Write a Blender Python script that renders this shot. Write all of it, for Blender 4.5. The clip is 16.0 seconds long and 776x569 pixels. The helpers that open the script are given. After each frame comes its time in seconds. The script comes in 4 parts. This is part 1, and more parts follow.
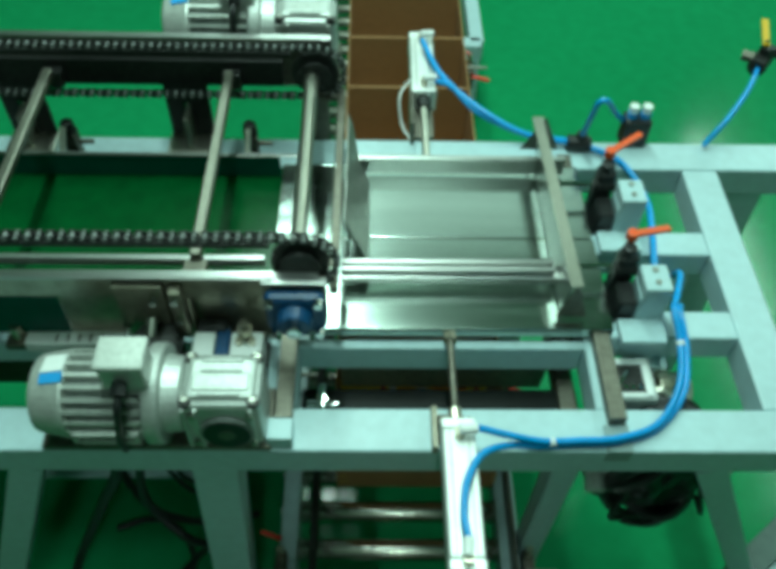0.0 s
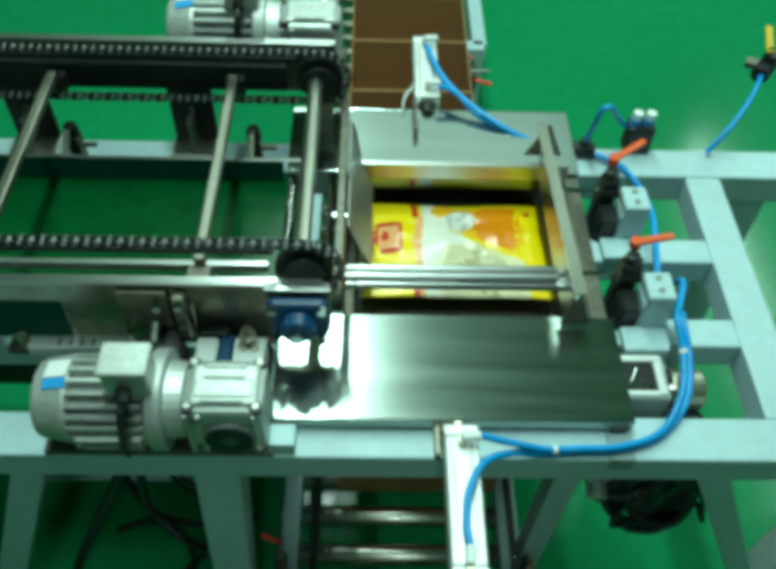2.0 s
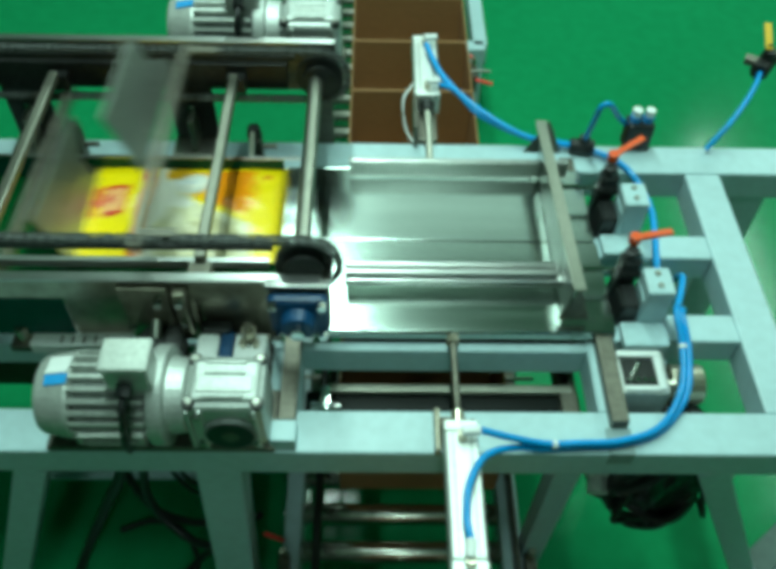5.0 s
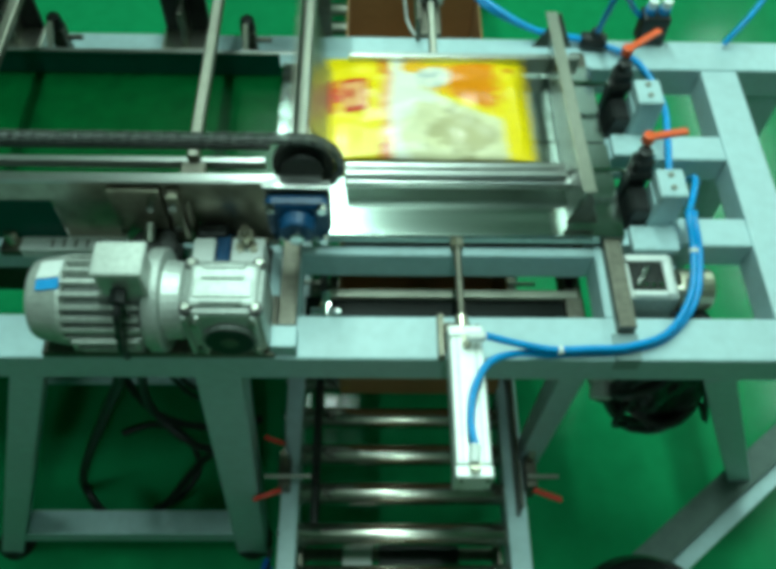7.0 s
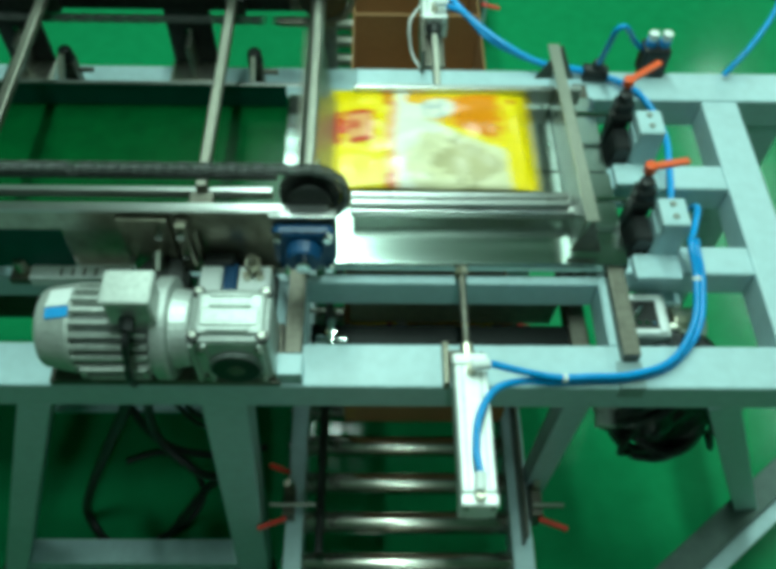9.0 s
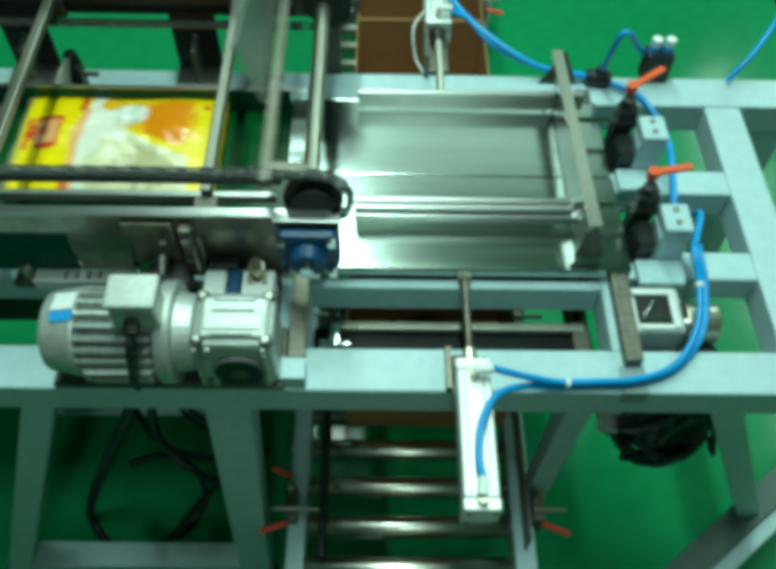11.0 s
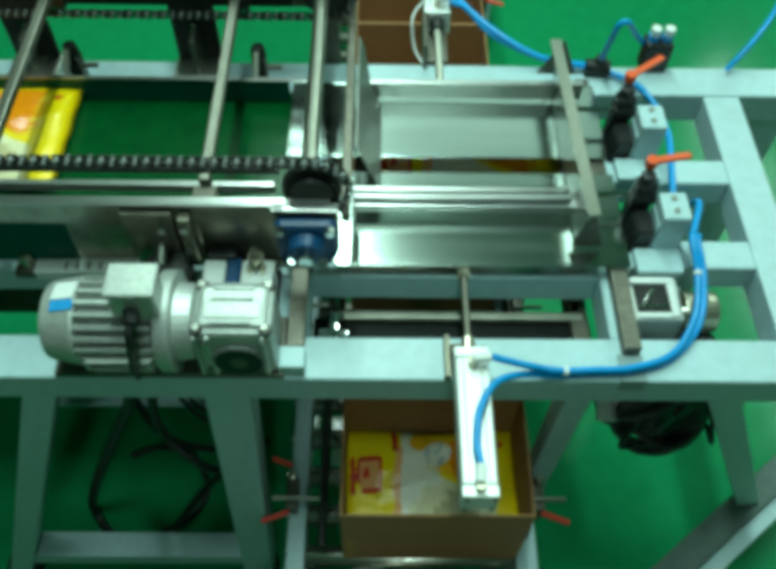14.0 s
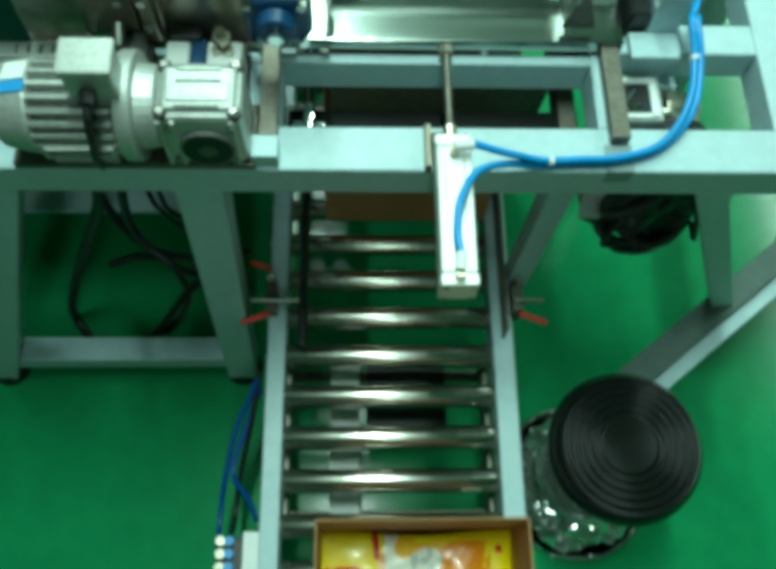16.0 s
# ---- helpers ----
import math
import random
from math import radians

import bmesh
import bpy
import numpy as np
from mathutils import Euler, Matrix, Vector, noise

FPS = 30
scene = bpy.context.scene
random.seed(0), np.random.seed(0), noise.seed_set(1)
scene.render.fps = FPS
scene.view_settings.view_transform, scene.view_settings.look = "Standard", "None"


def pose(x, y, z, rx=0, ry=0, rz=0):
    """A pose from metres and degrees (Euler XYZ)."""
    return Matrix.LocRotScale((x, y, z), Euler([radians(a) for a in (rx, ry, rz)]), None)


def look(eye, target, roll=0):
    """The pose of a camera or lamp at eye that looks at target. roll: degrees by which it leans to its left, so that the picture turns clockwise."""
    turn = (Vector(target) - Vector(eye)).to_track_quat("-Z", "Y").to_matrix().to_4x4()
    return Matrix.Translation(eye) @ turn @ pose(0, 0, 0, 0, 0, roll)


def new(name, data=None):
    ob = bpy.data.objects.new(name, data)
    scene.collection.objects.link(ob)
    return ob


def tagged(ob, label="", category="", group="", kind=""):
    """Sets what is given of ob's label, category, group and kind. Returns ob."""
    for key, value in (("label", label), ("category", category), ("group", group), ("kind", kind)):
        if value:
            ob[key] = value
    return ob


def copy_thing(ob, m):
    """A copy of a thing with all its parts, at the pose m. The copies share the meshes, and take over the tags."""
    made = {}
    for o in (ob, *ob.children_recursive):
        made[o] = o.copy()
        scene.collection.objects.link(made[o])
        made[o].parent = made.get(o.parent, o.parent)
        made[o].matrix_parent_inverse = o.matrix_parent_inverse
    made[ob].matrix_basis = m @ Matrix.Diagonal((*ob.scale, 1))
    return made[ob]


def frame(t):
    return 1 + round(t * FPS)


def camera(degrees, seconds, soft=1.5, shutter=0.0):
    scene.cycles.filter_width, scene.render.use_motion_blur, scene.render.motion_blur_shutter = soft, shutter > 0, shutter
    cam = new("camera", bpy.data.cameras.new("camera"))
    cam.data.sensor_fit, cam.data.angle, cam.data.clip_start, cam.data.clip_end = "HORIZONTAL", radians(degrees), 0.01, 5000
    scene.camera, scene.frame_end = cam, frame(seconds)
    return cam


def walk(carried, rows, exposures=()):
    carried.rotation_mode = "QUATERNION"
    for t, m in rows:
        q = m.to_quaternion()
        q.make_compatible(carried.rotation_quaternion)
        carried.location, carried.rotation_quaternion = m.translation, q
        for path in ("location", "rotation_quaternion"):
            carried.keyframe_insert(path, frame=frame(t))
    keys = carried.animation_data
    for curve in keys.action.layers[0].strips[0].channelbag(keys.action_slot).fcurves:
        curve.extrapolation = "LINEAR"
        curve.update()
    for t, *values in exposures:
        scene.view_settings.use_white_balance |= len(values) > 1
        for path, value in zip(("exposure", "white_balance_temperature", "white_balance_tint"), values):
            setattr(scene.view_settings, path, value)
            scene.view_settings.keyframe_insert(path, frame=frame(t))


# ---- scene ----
cam = camera(51.4, 16.0, soft=5.5, shutter=0.6)
PATH = [
    (0, (0.244, -0.564, 2.149), (0.288, 0.69, 0.593), 2.0),
    (0.5, (0.243, -0.559, 2.156), (0.287, 0.691, 0.595), 2.1),
    (1, (0.247, -0.565, 2.154), (0.282, 0.701, 0.605), 1.7),
    (1.5, (0.241, -0.565, 2.15), (0.284, 0.708, 0.608), 2.1),
    (2, (0.238, -0.556, 2.155), (0.283, 0.699, 0.598), 2.4),
    (2.5, (0.243, -0.56, 2.153), (0.275, 0.695, 0.597), 1.9),
    (3, (0.228, -0.546, 2.156), (0.283, 0.693, 0.587), 3.0),
    (3.5, (0.242, -0.562, 2.156), (0.281, 0.705, 0.609), 2.1),
    (6, (0.244, -0.568, 2.143), (0.281, 0.667, 0.57), 1.8),
    (6.5, (0.237, -0.555, 2.119), (0.283, 0.531, 0.44), 2.4),
    (7, (0.235, -0.546, 2.116), (0.283, 0.526, 0.428), 2.6),
    (7.5, (0.236, -0.548, 2.117), (0.283, 0.536, 0.437), 2.3),
    (8, (0.236, -0.549, 2.122), (0.277, 0.56, 0.458), 2.2),
    (8.5, (0.234, -0.55, 2.126), (0.27, 0.571, 0.47), 2.2),
    (9, (0.232, -0.551, 2.125), (0.271, 0.578, 0.475), 2.1),
    (11.5, (0.231, -0.552, 2.129), (0.261, 0.589, 0.487), 1.9),
    (12, (0.235, -0.555, 2.127), (0.264, 0.592, 0.489), 1.8),
    (12.5, (0.232, -0.553, 2.128), (0.269, 0.585, 0.483), 2.3),
    (13, (0.233, -0.552, 2.129), (0.269, 0.586, 0.485), 2.3),
    (13.5, (0.234, -0.554, 2.128), (0.268, 0.588, 0.487), 2.0),
    (14, (0.237, -0.56, 2.128), (0.263, 0.564, 0.474), 1.6),
    (14.5, (0.238, -0.561, 2.099), (0.26, 0.373, 0.331), 1.5),
    (15, (0.242, -0.57, 2.076), (0.288, 0.281, 0.267), 2.7),
    (15.5, (0.246, -0.577, 2.067), (0.316, 0.188, 0.221), 4.6),
    (16, (0.243, -0.584, 2.061), (0.317, 0.164, 0.207), 5.3),
]
EXPOSURE = [(0.0, -0.40), (6.0, -0.42), (14.0, -0.36), (15.0, -0.28), (16.0, -0.17)]
walk(cam, [(t, look(eye, target, roll)) for t, eye, target, roll in PATH], EXPOSURE)

# ---- light ----
world = bpy.data.worlds.new("hall")
scene.world = world
world.use_nodes = True
world.node_tree.nodes["Background"].inputs[0].default_value = (0.8, 0.95, 0.9, 1)
world.node_tree.nodes["Background"].inputs[1].default_value = 0.03
# First four rows follow shadows and reflections; last two are added fill lights.
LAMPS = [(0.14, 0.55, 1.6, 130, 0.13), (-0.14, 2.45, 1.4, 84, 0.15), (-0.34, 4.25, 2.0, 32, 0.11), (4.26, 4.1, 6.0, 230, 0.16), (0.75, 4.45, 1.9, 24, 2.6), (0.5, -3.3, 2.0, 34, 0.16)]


def lamp_or_fill(x, y, length, watts, width):
    lamp = bpy.data.lights.new("lamp_or_fill", "AREA")
    lamp.shape, lamp.size, lamp.size_y, lamp.energy = "RECTANGLE", width, length, watts
    lamp.color = (0.67, 1.0, 0.88)
    ob = new("lamp_or_fill", lamp)
    ob.matrix_world = pose(x, y, 4.55)
    return ob


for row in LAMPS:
    lamp_or_fill(*row)


# ---- materials ----
def mat(name, color, rough=0.5, metal=0.0, vary=0.12, scale=18.0, bump=0.02, coat=0.0, stretch=(1, 1, 1), worn=None, specular=0.5):
    """A surface with variation at two scales; worn: a second colour that shows in stains."""
    m = bpy.data.materials.new(name)
    m.use_nodes = True
    nt = m.node_tree
    n, l = nt.nodes, nt.links
    b = n["Principled BSDF"]
    b.inputs["Metallic"].default_value = metal
    b.inputs["Coat Weight"].default_value = coat
    b.inputs["Specular IOR Level"].default_value = specular
    tc = n.new("ShaderNodeTexCoord")
    mp = n.new("ShaderNodeMapping")
    mp.inputs["Scale"].default_value = stretch
    l.new(tc.outputs["Object"], mp.inputs["Vector"])
    big, fine = n.new("ShaderNodeTexNoise"), n.new("ShaderNodeTexNoise")
    big.inputs["Scale"].default_value, fine.inputs["Scale"].default_value = scale * 0.25, scale * 6
    big.inputs["Detail"].default_value = 5
    for t in (big, fine):
        l.new(mp.outputs[0], t.inputs["Vector"])
    mixn = n.new("ShaderNodeMix")
    mixn.data_type = "FLOAT"
    mixn.inputs[0].default_value = 0.4
    l.new(big.outputs[0], mixn.inputs[2])
    l.new(fine.outputs[0], mixn.inputs[3])
    ramp = n.new("ShaderNodeValToRGB")
    lo = worn or tuple(c * (1 - vary * 2) for c in color)
    hi = tuple(min(1, c * (1 + vary)) for c in color)
    ramp.color_ramp.elements[0].position, ramp.color_ramp.elements[1].position = 0.28, 0.62
    ramp.color_ramp.elements[0].color, ramp.color_ramp.elements[1].color = (*lo, 1), (*hi, 1)
    l.new(mixn.outputs[0], ramp.inputs[0])
    l.new(ramp.outputs[0], b.inputs["Base Color"])
    rr = n.new("ShaderNodeMapRange")
    rr.inputs["To Min"].default_value, rr.inputs["To Max"].default_value = max(0.02, rough * 0.75), min(1, rough * 1.25)
    l.new(big.outputs[0], rr.inputs["Value"])
    l.new(rr.outputs[0], b.inputs["Roughness"])
    if bump:
        bp = n.new("ShaderNodeBump")
        bp.inputs["Strength"].default_value, bp.inputs["Distance"].default_value = bump * 5, 0.002
        l.new(mixn.outputs[0], bp.inputs["Height"])
        l.new(bp.outputs[0], b.inputs["Normal"])
    return m


FLOOR = mat("green_epoxy", (0.008, 0.262, 0.094), 0.15, vary=0.10, scale=3, bump=0.004, worn=(0.006, 0.215, 0.076), specular=0.25)
CEILING = mat("hall_ceiling_paint", (0.50, 0.54, 0.52), 0.8, scale=2)
WALL = mat("hall_plaster", (0.20, 0.235, 0.22), 0.8, scale=2)
PAINT = mat("pale_grey_paint", (0.43, 0.60, 0.63), 0.42, vary=0.07, scale=9, bump=0.012)
STEEL = mat("brushed_stainless", (0.35, 0.42, 0.385), 0.185, 1.0, vary=0.075, scale=10, bump=0.006, stretch=(1, 14, 6))
STEEL_X = mat("brushed_stainless_long", (0.52, 0.54, 0.52), 0.30, 1.0, vary=0.12, scale=10, bump=0.006, stretch=(1, 16, 16))
PAINT_D = mat("dark_grey_paint", (0.10, 0.145, 0.13), 0.6, vary=0.15, scale=7, bump=0.015, specular=0.15)
PADDLE = mat("worn_steel", (0.40, 0.42, 0.38), 0.42, 0.9, vary=0.16, scale=12, bump=0.01)
STEEL_D = mat("satin_steel", (0.33, 0.34, 0.30), 0.38, 1.0, vary=0.14, scale=12, bump=0.01, stretch=(8, 1, 8))
SATIN = mat("satin_flat_bar", (0.46, 0.46, 0.39), 0.34, 0.95, vary=0.12, scale=10, bump=0.006, stretch=(8, 1, 8))
TAN_BAR = mat("dull_tan_steel", (0.24, 0.235, 0.195), 0.40, 0.9, vary=0.18, scale=12, bump=0.01, stretch=(8, 1, 8))
PAINT_M = mat("mid_grey_paint", (0.24, 0.33, 0.33), 0.5, vary=0.12, scale=9, bump=0.012)
CREAM = mat("ground_shaft", (0.60, 0.59, 0.50), 0.42, 0.7, vary=0.10, scale=12, bump=0.006, stretch=(8, 1, 8))
CHROME = mat("polished_chrome", (0.72, 0.74, 0.72), 0.12, 1.0, vary=0.05, bump=0.0)
ROLLER = mat("zinc_roller", (0.53, 0.51, 0.45), 0.22, 1.0, vary=0.16, scale=12, bump=0.006, stretch=(1, 10, 10))
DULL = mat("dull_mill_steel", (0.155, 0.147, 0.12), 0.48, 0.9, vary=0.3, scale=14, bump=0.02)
# Brown half-gloss steel for the near rail, apron, brackets and small plates.
BRONZE = mat("brown_plate", (0.30, 0.28, 0.22), 0.30, 0.9, vary=0.3, scale=8, bump=0.012)
CAST = mat("cast_aluminium", (0.54, 0.58, 0.55), 0.50, 0.6, vary=0.16, scale=30, bump=0.05)
STATOR = mat("dark_grey_metal", (0.20, 0.22, 0.21), 0.5, 0.2, vary=0.3, scale=25, bump=0.04)
ALU = mat("anodised_aluminium", (0.80, 0.83, 0.80), 0.42, 0.35, vary=0.05, scale=12, bump=0.01)
SILVER = mat("silver_paint", (0.52, 0.56, 0.52), 0.40, 0.4, vary=0.16, scale=20, bump=0.02)
BLACK = mat("black_plastic", (0.012, 0.014, 0.014), 0.42, vary=0.3, scale=20)
IRON = mat("blackened_iron", (0.030, 0.032, 0.030), 0.45, 0.5, vary=0.4, scale=25, bump=0.05)
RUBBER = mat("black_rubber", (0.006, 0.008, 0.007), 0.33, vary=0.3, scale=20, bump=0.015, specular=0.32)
BELT = mat("green_belt", (0.0, 0.062, 0.014), 0.20, vary=0.2, scale=5, bump=0.002, specular=0.28)
GREEN_SHEET = mat("green_guide", (0.002, 0.075, 0.05), 0.25, vary=0.12, scale=5, bump=0.0, specular=0.15)
WHITE = mat("white_plastic", (0.78, 0.82, 0.80), 0.4, vary=0.05)
HOSE = mat("blue_hose", (0.0, 0.31, 0.74), 0.3, vary=0.12, scale=12, bump=0.0)
BLUE = mat("blue_paint", (0.004, 0.065, 0.17), 0.4, vary=0.25, scale=25, bump=0.04)
HOSE_D = mat("dark_blue_hose", (0.0, 0.075, 0.30), 0.35, vary=0.15, scale=12, bump=0.0)
STICKER = mat("blue_sticker", (0.02, 0.32, 0.72), 0.4, vary=0.04)
ORANGE = mat("orange_plastic", (0.85, 0.10, 0.015), 0.38, vary=0.08)
RED = mat("red_plastic", (0.80, 0.04, 0.02), 0.38, vary=0.1)
YELLOW_TAG = mat("yellow_plastic", (0.70, 0.42, 0.01), 0.4, vary=0.1)
CARD = mat("brown_card", (0.35, 0.18, 0.07), 0.75, vary=0.10, scale=8, bump=0.03, stretch=(1, 1, 5))
SEAT_VINYL = mat("black_seat_vinyl", (0.006, 0.008, 0.007), 0.26, 0.0, vary=0.2, scale=14, bump=0.02, specular=0.3)
FOIL = mat("crinkled_clear_wrap", (0.80, 0.84, 0.82), 0.15, 0.9, vary=0.1, scale=10, bump=0.2)
BRASS = mat("nickel_brass", (0.62, 0.58, 0.46), 0.28, 0.9, vary=0.1)
FILM_Y = mat("yellow_film", (0.95, 0.68, 0.0), 0.34, vary=0.05, scale=14, bump=0.02, coat=0.1)
FILM_W = mat("white_film", (0.84, 0.80, 0.68), 0.34, vary=0.05, scale=14, bump=0.02, coat=0.1)
FILM_B = mat("biscuit_film", (0.50, 0.44, 0.24), 0.34, vary=0.15, scale=60, bump=0.02, coat=0.1)
FILM_O = mat("orange_film", (0.90, 0.27, 0.004), 0.26, vary=0.10, scale=14, bump=0.02, coat=0.1)
FILM_R = mat("red_film", (0.66, 0.025, 0.012), 0.34, vary=0.05, scale=14, bump=0.02, coat=0.1)
FILM_A = mat("amber_film", (0.93, 0.46, 0.01), 0.34, vary=0.08, scale=14, bump=0.02, coat=0.1)
FILM_P = mat("salmon_film", (0.90, 0.42, 0.16), 0.34, vary=0.06, scale=14, bump=0.02, coat=0.1)
FILM_G = mat("grey_film", (0.46, 0.50, 0.48), 0.34, vary=0.15, scale=40, bump=0.02, coat=0.1)
FILM_C = mat("cream_film", (0.74, 0.68, 0.42), 0.34, vary=0.08, scale=30, bump=0.02, coat=0.1)
FILM_S = mat("silver_seal", (0.72, 0.68, 0.40), 0.3, 0.3, vary=0.15, scale=60, bump=0.15)


# ---- mesh helpers ----
BASE = {}


def thing(name, at, label, category, group="", kind=""):
    ob = new(name)
    ob.location = at
    ob.empty_display_size = 0.02
    BASE[ob] = Vector(at)
    return tagged(ob, label, category, group, kind)


def part(name, bm, material, parent=None, label="", smooth=False):
    """Links a bmesh, made in the world's metres, as one mesh under a thing or a part."""
    at = BASE[parent] if parent else Vector((0, 0, 0))
    bmesh.ops.translate(bm, verts=bm.verts, vec=-at)
    me = bpy.data.meshes.new(name)
    bm.to_mesh(me)
    bm.free()
    for m in (material if isinstance(material, (list, tuple)) else [material]):
        me.materials.append(m)
    if smooth:
        for p in me.polygons:
            p.use_smooth = True
        me.set_sharp_from_angle(angle=radians(38))
    ob = new(name, me)
    if parent:
        ob.parent = parent
        BASE[ob] = at
    return tagged(ob, label)


def box(lo, hi, bevel=0.002, bm=None, turn=None):
    bm = bm or bmesh.new()
    lo, hi = Vector(lo), Vector(hi)
    made = bmesh.ops.create_cube(bm, size=1, matrix=Matrix.Translation((lo + hi) / 2) @ (turn or Matrix()) @ Matrix.Diagonal((*(hi - lo), 1)))
    if bevel:
        edges = list({e for v in made["verts"] for e in v.link_edges})
        bmesh.ops.bevel(bm, geom=edges, offset=bevel, segments=2, affect="EDGES", profile=0.5)
    return bm


def rod(a, b, r, r2=None, n=20, bm=None, bevel=0.0):
    bm = bm or bmesh.new()
    a, b = Vector(a), Vector(b)
    q = (b - a).to_track_quat("Z", "Y").to_matrix().to_4x4()
    made = bmesh.ops.create_cone(bm, cap_ends=True, segments=n, radius1=r, radius2=r if r2 is None else r2, depth=(b - a).length,
                                 matrix=Matrix.Translation((a + b) / 2) @ q)
    if bevel:
        rims = [e for e in {e for v in made["verts"] for e in v.link_edges} if any(len(f.verts) > 4 for f in e.link_faces)]
        bmesh.ops.bevel(bm, geom=rims, offset=bevel, segments=2, affect="EDGES", profile=0.5)
    return bm


def beam(a, b, w, h, bevel=0.003, bm=None, up=(0, 0, 1)):
    """A square tube from a to b."""
    bm = bm or bmesh.new()
    a, b = Vector(a), Vector(b)
    z = (b - a).normalized()
    x = Vector(up).cross(z).normalized() if abs(z.dot(Vector(up))) < 0.99 else Vector((1, 0, 0))
    y = z.cross(x)
    m = Matrix((x, y, z)).transposed().to_4x4()
    made = bmesh.ops.create_cube(bm, size=1, matrix=Matrix.Translation((a + b) / 2) @ m @ Matrix.Diagonal((w, h, (b - a).length, 1)))
    if bevel:
        bmesh.ops.bevel(bm, geom=list({e for v in made["verts"] for e in v.link_edges}), offset=bevel, segments=2, affect="EDGES", profile=0.5)
    return bm


def sweep(points, r, n=10, steps=8, bm=None):
    """A hose or cable through the points."""
    bm = bm or bmesh.new()
    P = [Vector(p) for p in points]
    P = [2 * P[0] - P[1]] + P + [2 * P[-1] - P[-2]]
    line = []
    for i in range(1, len(P) - 2):
        for k in range(steps):
            t = k / steps
            line.append(0.5 * (2 * P[i] + (P[i + 1] - P[i - 1]) * t + (2 * P[i - 1] - 5 * P[i] + 4 * P[i + 1] - P[i + 2]) * t * t
                               + (3 * P[i] - P[i - 1] - 3 * P[i + 1] + P[i + 2]) * t ** 3))
    line.append(P[-2])
    side, rings = Vector((0.31, 0.17, 0.93)), []
    for i, p in enumerate(line):
        d = (line[min(i + 1, len(line) - 1)] - line[max(i - 1, 0)]).normalized()
        side = (side - d * side.dot(d)).normalized()
        other = d.cross(side)
        rings.append([bm.verts.new(p + r * (math.cos(a) * side + math.sin(a) * other)) for a in (2 * math.pi * j / n for j in range(n))])
    for u, v in zip(rings, rings[1:]):
        for j in range(n):
            bm.faces.new((u[j], u[(j + 1) % n], v[(j + 1) % n], v[j]))
    bm.faces.new(rings[0][::-1])
    bm.faces.new(rings[-1])
    return bm


def slab(outline, depth, axis="x", at=0.0, bm=None, bevel=0.001):
    """A flat plate of that outline (pairs in the other two axes), depth thick along the axis."""
    bm = bm or bmesh.new()

    def place(p, d):
        return {"x": (at + d, *p), "y": (p[0], at + d, p[1]), "z": (*p, at + d)}[axis]

    a = [bm.verts.new(place(p, 0)) for p in outline]
    b = [bm.verts.new(place(p, depth)) for p in outline]
    fs = [bm.faces.new(a), bm.faces.new(b[::-1])]
    for i in range(len(a)):
        j = (i + 1) % len(a)
        fs.append(bm.faces.new((a[j], a[i], b[i], b[j])))
    bmesh.ops.recalc_face_normals(bm, faces=fs)
    if bevel:
        bmesh.ops.bevel(bm, geom=list({e for f in fs for e in f.edges}), offset=bevel, segments=1, affect="EDGES")
    return bm


def lathe(profile, centre, n=48, bm=None):
    """A turned form about a vertical axis; profile: pairs of radius and height."""
    bm = bm or bmesh.new()
    c, rings = Vector(centre), []
    for r, z in profile:
        rings.append([bm.verts.new(c + Vector((r * math.cos(2 * math.pi * k / n), r * math.sin(2 * math.pi * k / n), z))) for k in range(n)])
    for u, v in zip(rings, rings[1:]):
        for k in range(n):
            bm.faces.new((u[k], u[(k + 1) % n], v[(k + 1) % n], v[k]))
    bm.faces.new(rings[0][::-1])
    bm.faces.new(rings[-1])
    bmesh.ops.recalc_face_normals(bm, faces=bm.faces)
    return bm


# ---- hall ----
def hall():
    def piece(name, lo, hi, material, label, category):
        bm = box(lo, hi, 0)
        ob = part(name, bm, material)
        tagged(ob, label, category, kind="structure")

    piece("floor", (-8, -6, -0.1), (9, 10, 0), FLOOR, "glossy bright green epoxy factory floor", "floor")
    piece("wall_north", (-8, 10, 0), (9, 10.2, 4.8), WALL, "plain grey factory hall wall", "wall")
    piece("wall_south", (-8, -6.2, 0), (9, -6, 4.8), WALL, "plain grey factory hall wall", "wall")
    piece("wall_west", (-8.2, -6, 0), (-8, 10, 4.8), WALL, "plain grey factory hall wall", "wall")
    piece("wall_east", (9, -6, 0), (9.2, 10, 4.8), WALL, "plain grey factory hall wall", "wall")
    piece("ceiling", (-8, -6, 4.8), (9, 10, 5.0), CEILING, "plain pale grey factory hall ceiling", "ceiling")


hall()

TOP = 1.05      # top of the machine's frame
ROLL = 0.42     # top of the rollers
PLATE = 1.08    # top of the drop doors


